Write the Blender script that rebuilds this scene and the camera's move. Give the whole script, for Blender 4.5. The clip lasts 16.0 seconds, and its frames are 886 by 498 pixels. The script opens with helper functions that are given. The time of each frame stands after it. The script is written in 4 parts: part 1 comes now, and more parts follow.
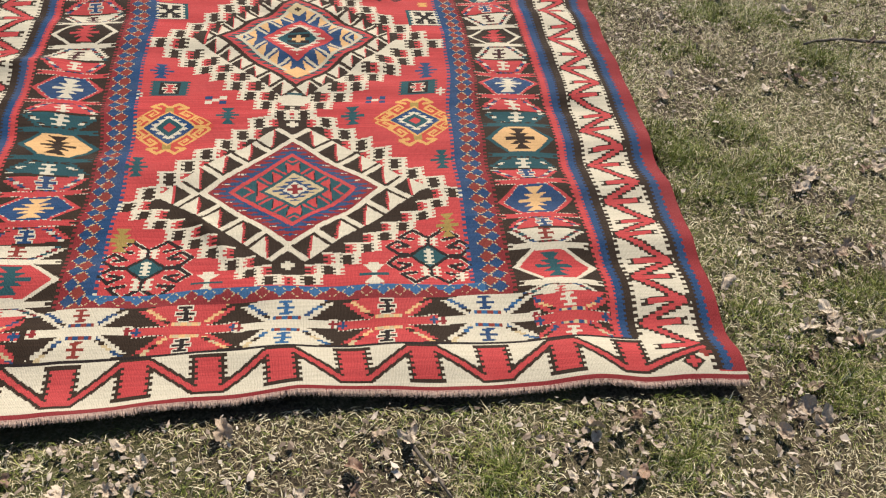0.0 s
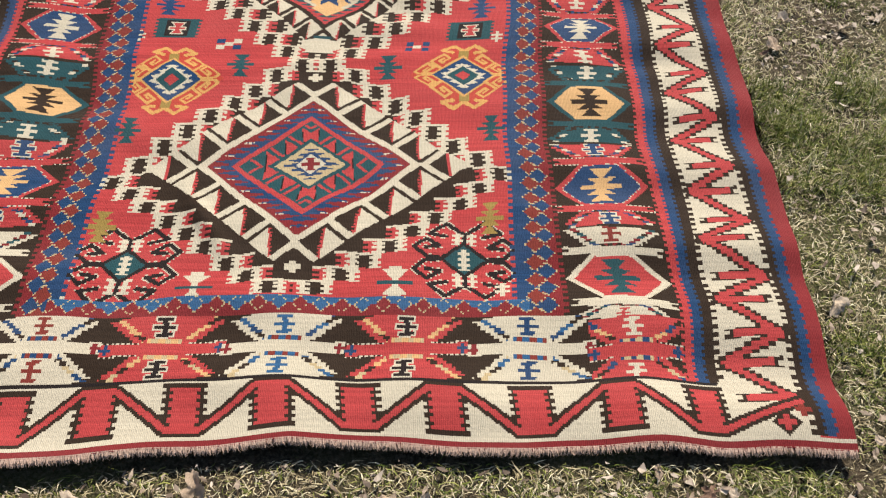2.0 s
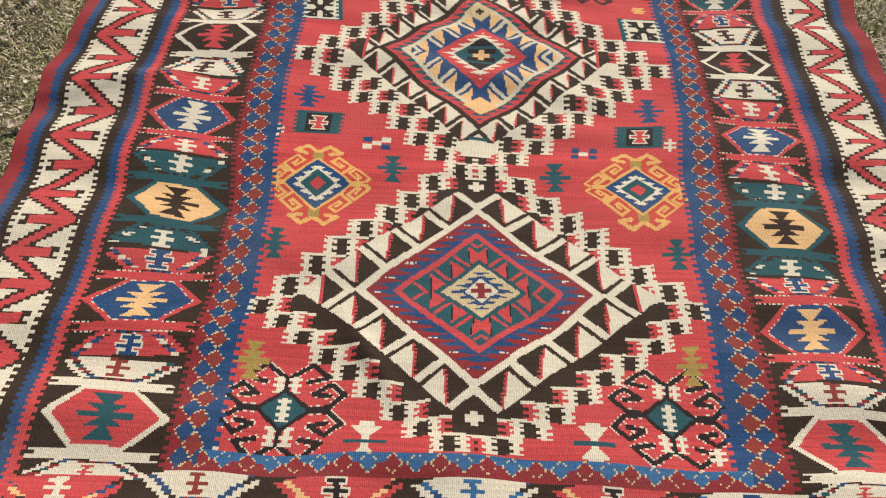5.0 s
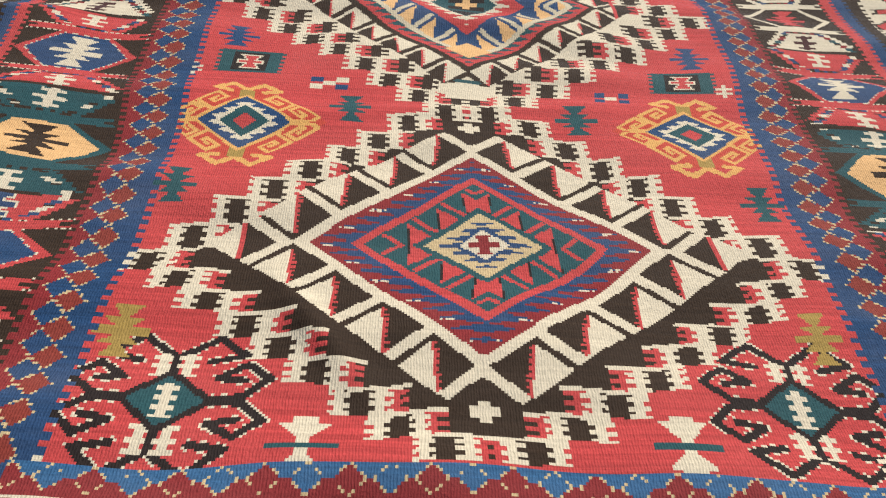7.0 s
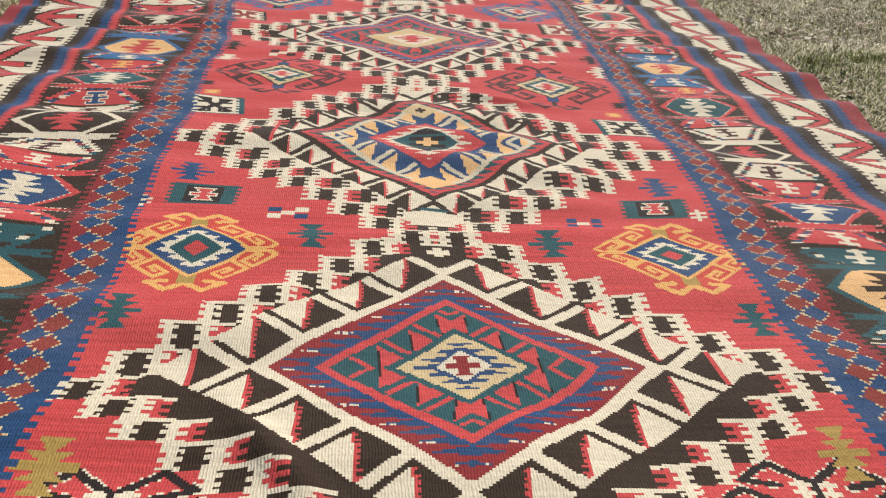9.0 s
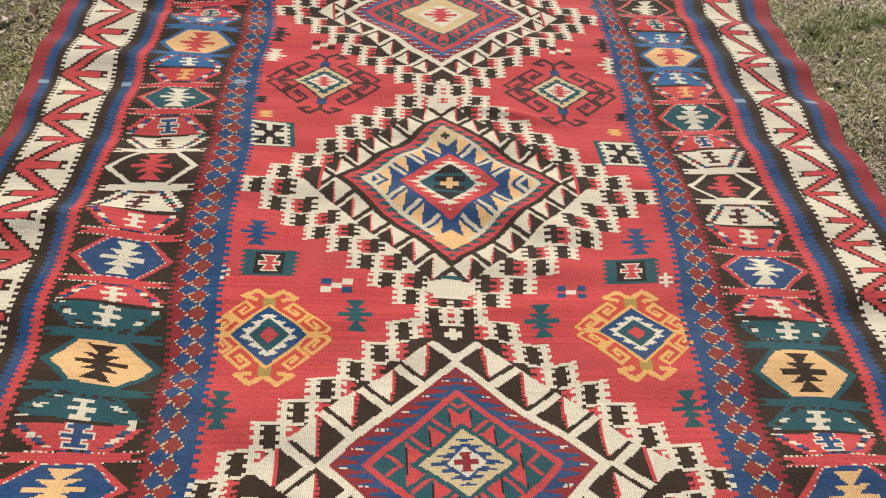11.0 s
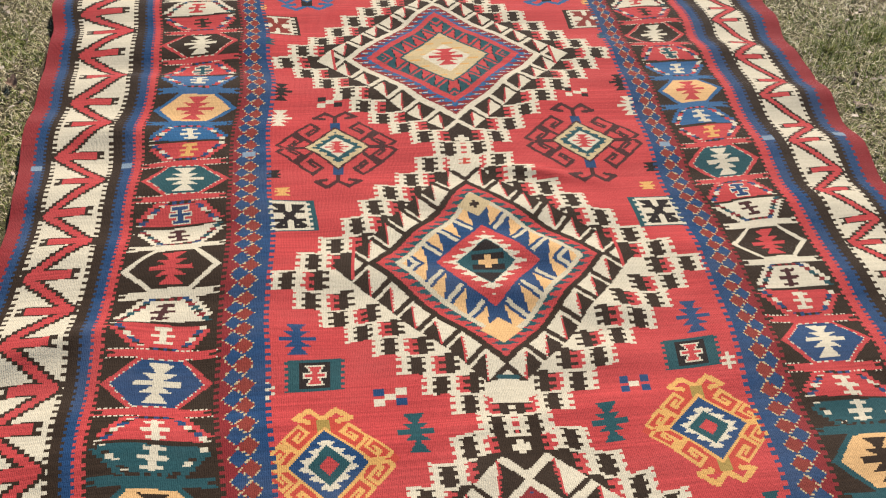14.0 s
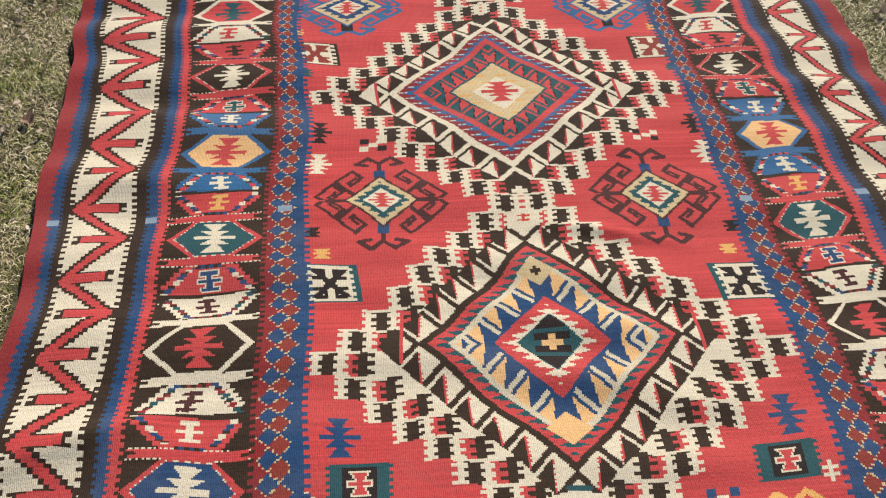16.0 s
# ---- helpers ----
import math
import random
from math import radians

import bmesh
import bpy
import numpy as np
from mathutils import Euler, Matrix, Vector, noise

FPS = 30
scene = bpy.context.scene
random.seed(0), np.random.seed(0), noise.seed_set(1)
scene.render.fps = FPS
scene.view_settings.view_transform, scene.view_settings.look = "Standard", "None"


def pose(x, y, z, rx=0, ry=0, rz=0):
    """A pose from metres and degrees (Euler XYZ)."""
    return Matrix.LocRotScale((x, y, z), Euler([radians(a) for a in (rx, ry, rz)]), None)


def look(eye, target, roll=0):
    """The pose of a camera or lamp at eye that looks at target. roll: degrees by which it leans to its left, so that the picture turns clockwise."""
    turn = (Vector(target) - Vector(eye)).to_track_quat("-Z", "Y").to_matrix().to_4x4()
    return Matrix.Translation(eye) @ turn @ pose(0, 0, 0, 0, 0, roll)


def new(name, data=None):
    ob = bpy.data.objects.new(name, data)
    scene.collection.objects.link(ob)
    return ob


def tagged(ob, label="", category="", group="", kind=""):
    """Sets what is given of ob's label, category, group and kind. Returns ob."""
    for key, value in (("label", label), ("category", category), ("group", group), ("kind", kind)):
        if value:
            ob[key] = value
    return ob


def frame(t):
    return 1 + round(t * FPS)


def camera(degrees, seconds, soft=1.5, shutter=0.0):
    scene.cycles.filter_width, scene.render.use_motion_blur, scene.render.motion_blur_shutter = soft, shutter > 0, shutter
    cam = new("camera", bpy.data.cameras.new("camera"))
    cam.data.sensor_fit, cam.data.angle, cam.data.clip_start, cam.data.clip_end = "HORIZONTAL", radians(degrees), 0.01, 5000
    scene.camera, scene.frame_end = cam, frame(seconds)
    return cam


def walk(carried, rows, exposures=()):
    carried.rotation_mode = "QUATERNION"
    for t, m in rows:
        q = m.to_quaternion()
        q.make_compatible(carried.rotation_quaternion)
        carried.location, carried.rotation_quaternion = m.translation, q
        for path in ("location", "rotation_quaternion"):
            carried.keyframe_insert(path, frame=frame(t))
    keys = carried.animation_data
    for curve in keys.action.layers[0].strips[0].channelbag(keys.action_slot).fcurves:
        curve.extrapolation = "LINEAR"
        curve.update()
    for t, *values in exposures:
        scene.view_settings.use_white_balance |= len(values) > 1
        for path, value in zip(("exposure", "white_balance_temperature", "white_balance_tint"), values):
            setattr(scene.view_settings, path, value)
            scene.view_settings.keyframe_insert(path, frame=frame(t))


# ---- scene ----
cam = camera(51.4, 16.0, soft=1.25)
PATH = [
    (0, (0.114, -0.814, 1.403), (0.332, 0.634, 0.041), 4.4),
    (0.5, (0.138, -0.717, 1.36), (0.316, 0.684, -0.057), 3.7),
    (1, (0.183, -0.546, 1.328), (0.309, 0.82, -0.127), 3.0),
    (1.5, (0.224, -0.439, 1.303), (0.29, 0.877, -0.201), 1.9),
    (2, (0.245, -0.395, 1.295), (0.272, 0.883, -0.242), 1.2),
    (2.5, (0.229, -0.364, 1.282), (0.258, 0.898, -0.27), 1.8),
    (3, (0.166, -0.314, 1.279), (0.231, 0.937, -0.28), 3.2),
    (3.5, (0.102, -0.285, 1.287), (0.11, 0.957, -0.281), 2.4),
    (4, (0.051, -0.252, 1.282), (-0.029, 0.982, -0.29), 1.0),
    (4.5, (-0.018, -0.203, 1.282), (-0.084, 1.062, -0.266), 1.3),
    (4.7, (-0.049, -0.174, 1.279), (-0.081, 1.12, -0.246), 1.6),
    (6.8, (-0.102, 0.04, 0.706), (-0.009, 1.602, -0.54), 5.0),
    (7, (-0.087, 0.049, 0.651), (-0.003, 1.626, -0.576), 4.3),
    (7.5, (-0.074, 0.063, 0.567), (0.033, 1.681, -0.604), 3.6),
    (8, (-0.095, 0.085, 0.508), (0.126, 1.761, -0.561), 4.6),
    (8.5, (-0.105, 0.087, 0.516), (0.13, 1.829, -0.438), 4.7),
    (9, (-0.104, 0.089, 0.532), (0.072, 1.877, -0.347), 4.1),
    (9.5, (-0.107, 0.083, 0.56), (0.033, 1.847, -0.371), 4.5),
    (10, (-0.1, 0.081, 0.718), (0.025, 1.746, -0.383), 4.8),
    (10.2, (-0.101, 0.077, 0.833), (0.02, 1.699, -0.331), 4.7),
    (12.3, (-0.13, 0.079, 1.216), (-0.035, 1.539, -0.147), 3.0),
    (12.5, (-0.121, 0.105, 1.217), (-0.035, 1.557, -0.156), 3.0),
    (13, (-0.12, 0.15, 1.225), (-0.05, 1.586, -0.165), 3.6),
    (13.5, (-0.158, 0.22, 1.233), (-0.054, 1.658, -0.153), 3.3),
    (14, (-0.269, 0.326, 1.243), (-0.061, 1.765, -0.13), 2.9),
    (14.5, (-0.359, 0.387, 1.241), (-0.07, 1.815, -0.129), 3.6),
    (15, (-0.38, 0.421, 1.238), (-0.079, 1.831, -0.149), 4.0),
    (15.5, (-0.357, 0.49, 1.234), (-0.096, 1.895, -0.165), 3.5),
    (16, (-0.299, 0.593, 1.23), (-0.149, 2.005, -0.179), 2.1),
]

walk(cam, [(t, look(eye, target, roll)) for t, eye, target, roll in PATH],
     exposures=[(0, 0.36), (4.7, 0.28), (7.0, 0.30), (8.5, 0.37), (9.5, 0.33), (10.2, 0.27), (12.5, 0.37), (16, 0.31)])

# ---- light ----
SUN_EL, SUN_AZ = 46.0, 25.0          # degrees; azimuth from +y towards +x
world = bpy.data.worlds.new("sky")
scene.world = world
world.use_nodes = True
wn = world.node_tree
sky = wn.nodes.new("ShaderNodeTexSky")
sky.sky_type = 'NISHITA'
sky.sun_disc = False
sky.sun_elevation = radians(SUN_EL)
sky.sun_rotation = radians(SUN_AZ)
wn.links.new(sky.outputs[0], wn.nodes["Background"].inputs[0])
wn.nodes["Background"].inputs[1].default_value = 0.085
sun_data = bpy.data.lights.new("sun", 'SUN')
sun_data.energy, sun_data.angle, sun_data.color = 4.6, radians(0.53), (1.0, 0.94, 0.84)
sun = new("sun", sun_data)
sun_dir = Vector((math.sin(radians(SUN_AZ)) * math.cos(radians(SUN_EL)),
                  math.cos(radians(SUN_AZ)) * math.cos(radians(SUN_EL)), math.sin(radians(SUN_EL))))
sun.matrix_world = look(sun_dir * 30, (0, 0, 0))


# ---- materials ----
def base_mat(name, rough=0.85, spec=0.2):
    m = bpy.data.materials.new(name)
    m.use_nodes = True
    nt = m.node_tree
    b = nt.nodes["Principled BSDF"]
    b.inputs["Roughness"].default_value = rough
    b.inputs["Specular IOR Level"].default_value = spec
    return m, nt, b


def node(nt, kind, **values):
    n = nt.nodes.new(kind)
    for k, v in values.items():
        n.inputs[k].default_value = v
    return n


def math_node(nt, op, a, b=None):
    n = nt.nodes.new("ShaderNodeMath")
    n.operation = op
    for i, v in enumerate((a, b)):
        if v is None:
            continue
        if isinstance(v, (int, float)):
            n.inputs[i].default_value = v
        else:
            nt.links.new(v, n.inputs[i])
    return n.outputs[0]


def mix_col(nt, fac, a, b, mode='MIX'):
    n = nt.nodes.new("ShaderNodeMix")
    n.data_type, n.blend_type = 'RGBA', mode
    for i, v in ((0, fac), (6, a), (7, b)):
        if isinstance(v, (int, float)):
            n.inputs[i].default_value = v
        elif isinstance(v, tuple):
            n.inputs[i].default_value = (*v, 1)
        else:
            nt.links.new(v, n.inputs[i])
    return n.outputs[2]


def scaled(nt, vec, s):
    n = nt.nodes.new("ShaderNodeMapping")
    n.inputs["Scale"].default_value = s
    nt.links.new(vec, n.inputs[0])
    return n.outputs[0]


def noise_tex(nt, vec, scale, detail=3.0, rough=0.6):
    n = node(nt, "ShaderNodeTexNoise", Scale=scale, Detail=detail, Roughness=rough)
    nt.links.new(vec, n.inputs["Vector"])
    return n.outputs[0]


def ramp(nt, fac, lo, hi, a=0.0, b=1.0):
    n = nt.nodes.new("ShaderNodeMapRange")
    n.inputs[1].default_value, n.inputs[2].default_value = lo, hi
    n.inputs[3].default_value, n.inputs[4].default_value = a, b
    nt.links.new(fac, n.inputs[0])
    return n.outputs[0]


def wool(name, col, vary=0.22, fade=0.10):
    """Weft-faced wool: ribs along the warp, dye streaks along the weft, fuzz and faded patches."""
    m, nt, b = base_mat(name, 0.78, 0.10)
    co = nt.nodes.new("ShaderNodeTexCoord").outputs["Object"]
    sep = nt.nodes.new("ShaderNodeSeparateXYZ")
    nt.links.new(co, sep.inputs[0])
    streak = noise_tex(nt, scaled(nt, co, (3.5, 190, 1)), 1.0, 4, 0.75)
    abrash = noise_tex(nt, scaled(nt, co, (0.7, 7, 1)), 1.0, 3, 0.6)
    patch = noise_tex(nt, co, 6.0, 5, 0.65)
    fuzz = noise_tex(nt, scaled(nt, co, (340, 150, 340)), 1.0, 2, 0.8)
    dark = tuple(c * (1 - vary) for c in col)
    light = tuple(min(1, c * (1 + vary * 0.7)) for c in col)
    pale = tuple(c * (1 - fade) + fade * k for c, k in zip(col, (0.62, 0.50, 0.42)))
    c1 = mix_col(nt, ramp(nt, streak, 0.36, 0.66), dark, light)
    c2 = mix_col(nt, ramp(nt, abrash, 0.40, 0.66, 0, 0.9), c1, mix_col(nt, 0.5, c1, pale))
    c2 = mix_col(nt, ramp(nt, patch, 0.50, 0.72, 0, 0.6), c2, pale)
    # shade in the grooves between the ribs, painted in as darkened dye; then lint
    wob = math_node(nt, 'MULTIPLY', noise_tex(nt, co, 30.0, 3), 0.006)
    rib = math_node(nt, 'SINE', math_node(nt, 'MULTIPLY', math_node(nt, 'ADD', sep.outputs[0], wob), 2 * math.pi / 0.0029))
    groove_shade = math_node(nt, 'MULTIPLY', ramp(nt, rib, -1.0, -0.2, 0.20, 0.0), ramp(nt, patch, 0.30, 0.62, 0.55, 1.0))
    c3 = mix_col(nt, groove_shade, c2, tuple(c * 0.35 for c in col))
    c4 = mix_col(nt, ramp(nt, fuzz, 0.36, 0.62, 0.22, 0.0), c3, tuple(c * 0.40 for c in col))
    c4 = mix_col(nt, ramp(nt, fuzz, 0.66, 0.80, 0.0, 0.35), c4, pale)
    nt.links.new(c4, b.inputs["Base Color"])
    hgt = math_node(nt, 'ADD', math_node(nt, 'MULTIPLY', rib, 0.16), math_node(nt, 'MULTIPLY', fuzz, 1.1))
    hgt = math_node(nt, 'ADD', hgt, math_node(nt, 'MULTIPLY', streak, 0.2))
    bump = node(nt, "ShaderNodeBump", Strength=0.8, Distance=0.0016)
    nt.links.new(hgt, bump.inputs["Height"])
    nt.links.new(bump.outputs[0], b.inputs["Normal"])
    b.inputs["Sheen Weight"].default_value = 0.30
    b.inputs["Sheen Roughness"].default_value = 0.20
    b.inputs["Sheen Tint"].default_value = (1.0, 0.95, 0.9, 1)
    return m


DYES = dict(
    red=(0.47, 0.054, 0.052), darkred=(0.215, 0.022, 0.024), rust=(0.22, 0.035, 0.025),
    cream=(0.605, 0.525, 0.385), brown=(0.034, 0.0200, 0.0120), black=(0.019, 0.013, 0.012),
    denim=(0.20, 0.26, 0.32), wine=(0.060, 0.020, 0.019), blue=(0.016, 0.052, 0.128), sky=(0.026, 0.105, 0.225), crimson=(0.240, 0.026, 0.028), teal=(0.020, 0.072, 0.080),
    gold=(0.62, 0.33, 0.100), apricot=(0.66, 0.39, 0.17), olive=(0.32, 0.21, 0.055),
    beige=(0.52, 0.39, 0.21), grey=(0.54, 0.46, 0.32), orange=(0.46, 0.058, 0.036))
DYE_NAMES = list(DYES)
WOOL = {k: wool("wool_" + k, c, 0.30 if k in ("red", "blue", "sky", "brown") else 0.14,
                0.03 if k in ("brown", "black", "teal") else 0.09 if k in ("blue", "sky") else 0.05) for k, c in DYES.items()}
IDX = {k: i for i, k in enumerate(DYE_NAMES)}


# ---- helpers for parts ----
def mesh_from(name, verts, faces_flat, loop_sizes, mats, mat_index=None, smooth=True):
    me = bpy.data.meshes.new(name)
    nv, nf, nl = len(verts), len(loop_sizes), len(faces_flat)
    me.vertices.add(nv)
    me.vertices.foreach_set("co", np.asarray(verts, dtype=np.float32).ravel())
    me.loops.add(nl)
    me.loops.foreach_set("vertex_index", np.asarray(faces_flat, dtype=np.int32))
    me.polygons.add(nf)
    starts = np.concatenate(([0], np.cumsum(loop_sizes)[:-1])).astype(np.int32)
    me.polygons.foreach_set("loop_start", starts)
    for mt in mats:
        me.materials.append(mt)
    if mat_index is not None:
        me.polygons.foreach_set("material_index", np.asarray(mat_index, dtype=np.int32))
    me.polygons.foreach_set("use_smooth", np.full(nf, smooth, dtype=bool))
    me.update(calc_edges=True)
    return me


def part(name, data, parent, label=""):
    if isinstance(data, bmesh.types.BMesh):
        me = bpy.data.meshes.new(name)
        data.to_mesh(me)
        data.free()
        data = me
    ob = new(name, data)
    ob.parent = parent
    return tagged(ob, label) if label else ob


def value_noise(x, y, size, seed):
    """Smooth noise in 0..1 over the plane, with blobs of the given size."""
    g = np.random.RandomState(seed).rand(64, 64)
    fx, fy = x / size, y / size
    ix, iy = np.floor(fx).astype(int), np.floor(fy).astype(int)
    tx, ty = fx - ix, fy - iy
    tx, ty = tx * tx * (3 - 2 * tx), ty * ty * (3 - 2 * ty)
    a, b = g[ix % 64, iy % 64], g[(ix + 1) % 64, iy % 64]
    c, d = g[ix % 64, (iy + 1) % 64], g[(ix + 1) % 64, (iy + 1) % 64]
    return (a * (1 - tx) + b * tx) * (1 - ty) + (c * (1 - tx) + d * tx) * ty


# ---- the rug's plan: the weave is a fine grid, (U, V) in metres ----
CELL = 0.0030
V0, V1 = 0.288, 3.664
UMAX = 0.924
NU, NV = int(round(2 * UMAX / CELL)), int(round((V1 - V0) / CELL))
UC = -UMAX + (np.arange(NU) + 0.5) * (2 * UMAX / NU)
VC = V0 + (np.arange(NV) + 0.5) * ((V1 - V0) / NV)
U, V = np.meshgrid(UC, VC)
A = np.abs(U)
COL = np.full((NV, NU), IDX["red"], dtype=np.int16)
PID = np.zeros((NV, NU), dtype=np.int32)
PARTS = []          # (name, label, parent part or None)


def new_part(name, label="", parent=None):
    PARTS.append((name, label, parent))
    return len(PARTS) - 1


class Win:
    """A window on the grid, to paint into."""
    def __init__(self, u0, u1, v0, v1):
        i0, i1 = np.searchsorted(UC, (u0, u1))
        j0, j1 = np.searchsorted(VC, (v0, v1))
        self.s = (slice(j0, j1), slice(i0, i1))
        self.u, self.v = U[self.s], V[self.s]

    def paint(self, mask, col, pid=None):
        COL[self.s][mask] = IDX[col]
        if pid is not None:
            PID[self.s][mask] = pid


ALL = Win(-2, 2, 0, 9)
saw = lambda x: np.abs(((x) % 1.0) * 2 - 1)          # 1 at whole numbers, 0 between
comb = lambda v, p: ((v / p) % 1.0) < 0.5


def line(win, pts, w, mask_extra=None):
    """Mask of a polyline of half-width w."""
    m = np.zeros(win.u.shape, bool)
    for (x0, y0), (x1, y1) in zip(pts, pts[1:]):
        m |= seg(win.u, win.v, x0, y0, x1, y1) < w
    return m


def seg(x, y, x0, y0, x1, y1):
    dx, dy = x1 - x0, y1 - y0
    t = np.clip(((x - x0) * dx + (y - y0) * dy) / (dx * dx + dy * dy + 1e-12), 0, 1)
    return np.hypot(x - x0 - t * dx, y - y0 - t * dy)


FIELD = new_part("field", "faded madder-red woven field")
FU, FV0, FV1 = 0.40, 0.571, 3.38       # the red field

# -- the two-post comb lattice round a medallion, and the medallion itself --
def medallion(c, a, b, tip_v, tip, step, h_low, h_high, rows_low, rows_high, dark, inner, n_cells, d_out, shear=0.0):
    ground, figure = ("brown", "cream") if dark else ("cream", "brown")
    pid = new_part("medallion", "stepped %s medallion with latch-tooth edge" % ("dark brown" if dark else "cream"))
    W = Win(-0.45, 0.45, tip_v - h_low * (rows_low - 0.4) - 0.012, tip_v + h_high * (rows_high - 0.4) + 0.012)
    u, v = np.abs(W.u), W.v - c - shear * W.u
    vt = W.v - tip_v - shear * W.u + 0.004 * np.sin(W.u * 21 + c * 5) + 0.0025 * np.sin(W.u * 47 + c)
    for sign, h, rows in ((-1, h_low, rows_low), (1, h_high, rows_high)):
        for k in range(rows):
            e = tip - step * k + 0.002 * math.sin(2.3 * k + 5 * c + sign) - u
            f = (vt * sign - (k - 0.5) * h) / h            # 0..1 across this row
            row = (f >= 0) & (f < 1)
            if k == 0:
                row = (f >= 0.5) & (f < 1)
            teeth = ((f if sign > 0 else 1 - f) * 3 + 0.12) % 1.0 < 0.52
            W.paint(row & (e > 0.056), "red", pid)
            W.paint(row & (e > 0.068 + 0.011 * teeth), "brown", pid)
            if not dark:
                W.paint(row & (e > 0.093 + 0.011 * (~teeth)), "cream", pid)
            W.paint(row & (e > 0.010) & (e < 0.052), "brown", pid)
            for ce in (0.010, 0.051):
                W.paint(row & (np.abs(e - ce) < np.where(teeth, 0.0112, 0.0046)), "cream", pid)
            up = f if sign > 0 else 1 - f
            W.paint(row & (up > 1 - 0.0056 / h) & (e > 0.0) & (e < 0.080), "cream", pid)
    wob = 0.022 * np.sin(W.u * 31 + 2 * c) * np.sin(W.v * 23)
    p, q = u / a, np.abs(v) / b
    D, w = p + q + wob, (q - p)
    W.paint(D < d_out - 0.03, ground, pid)
    # band of triangles between leaning bars
    al = ((w + 1.0) * n_cells / 2.0 + 0.09) % 1.0
    band = (D > 0.98) & (D < d_out)
    W.paint(band & (al < 0.18) & (np.abs(w) < 1.2), figure, pid)
    x2, d2 = (al - 0.28) / 0.74, (D - 1.05) / (d_out - 1.05)
    cell = band & (al > 0.28) & (np.abs(w) < 0.98) & (d2 > 0)
    W.paint(cell & (d2 > x2 - 0.05 - 0.09 * comb(W.v, 0.0085)), "red", pid)
    W.paint(cell & (d2 > x2 + 0.03), figure, pid)
    W.paint((w < -0.93) & (D < d_out) & (p > d_out - 0.170) & (q < 0.15), "red", pid)
    W.paint((w < -0.93) & (D < d_out) & (p > d_out - 0.145), figure, pid)
    loz = new_part("lozenge", "stepped lozenge in blue, red and green", pid)
    inner(W, u, v, D, w, loz)
    # small cross, or a cream block, above and below the band
    for s in (-1, 1):
        if dark:
            cy = (1.255 * b + 0.002) * s
            W.paint((np.abs(v - cy) < 0.0065) & (u < 0.014) | (np.abs(v - cy) < 0.014) & (u < 0.0055), "cream", pid)
        else:
            W.paint((u < 0.035 - 0.006 * comb(v, 0.014)) & (np.abs(v - s * 0.316) < 0.023), "cream", pid)
            if s < 0:
                W.paint((u < 0.020 - 0.5 * np.abs(v + 0.284)) & (np.abs(v + 0.284) < 0.0045), "teal", pid)
            else:
                W.paint((u < 0.012) & (np.abs(np.abs(v - 0.318) - 0.006) < 0.002) | (u < 0.003) & (np.abs(v - 0.318) < 0.010), "orange", pid)
    return pid


def cells(W, D, w, d0, d1, n, line_col, tri_col, loz, edge="black", trim=0.05, corner=True):
    """Row of triangles on a lozenge's sides between d0 and d1, with leaning bars between them."""
    mid = (d0 + d1) / 2
    al = ((w / mid + 1.0) * n / 2 + 0.10) % 1.0
    band = (D > d0) & (D < d1)
    W.paint(band & (al < 0.17), line_col, loz)
    x2, d2 = (al - 0.30) / 0.72, (D - d0) / (d1 - d0)
    W.paint(band & (al > 0.30) & (d2 > x2 - 0.04), edge, loz)
    W.paint(band & (al > 0.30) & (d2 > x2 + trim), tri_col, loz)
    if corner:
        W.paint(band & (w < -1.06 * mid), tri_col, loz)


def star_cross(W, u, v, s, col, pid, arms=3):
    """Small double-ended tree: stacked bars that widen and narrow."""
    y, x = np.abs(v) / s, np.abs(u) / s
    hw = np.where(y < 0.13, 1.0, np.where(y < 0.48, 0.20 + 0.52 * (y - 0.13) / 0.35, 0.13 + 0.42 * (y - 0.48) / 0.5))
    m = (y < 1.0) & (x < hw)
    W.paint(m, col, pid)


def inner_red(W, u, v, D, w, loz):
    W.paint(D < 1.00, "cream", loz)
    W.paint(D < 0.91, "darkred", loz)
    sp = saw(v / 0.0165 + 0.2)
    W.paint((D < 0.68 + 0.205 * sp), "blue", loz)
    W.paint((D > 0.79) & (D < 0.87) & (np.abs((v / 0.033 + 0.2) % 1 - 0.06) < 0.05) & (u > 0.012) & (saw(W.u / 0.008) > 0.3), "cream", loz)
    W.paint(D < 0.665, "red", loz)
    W.paint(D < 0.59, "teal", loz)
    W.paint(D < 0.575, "red", loz)
    cells(W, D, w, 0.335, 0.575, 3, "teal", "teal", loz, "black", 0.03)
    W.paint(D < 0.345, "teal", loz)
    W.paint(D < 0.295, "beige", loz)
    W.paint(D < 0.15 + 0.11 * saw(v / 0.013), "blue", loz)
    W.paint(D < 0.145, "cream", loz)
    W.paint((np.abs(v) < 0.0045) & (u < 0.019) | (np.abs(v) < 0.017) & (u < 0.006 + 0.35 * np.maximum(0, np.abs(v) - 0.008)), "darkred", loz)


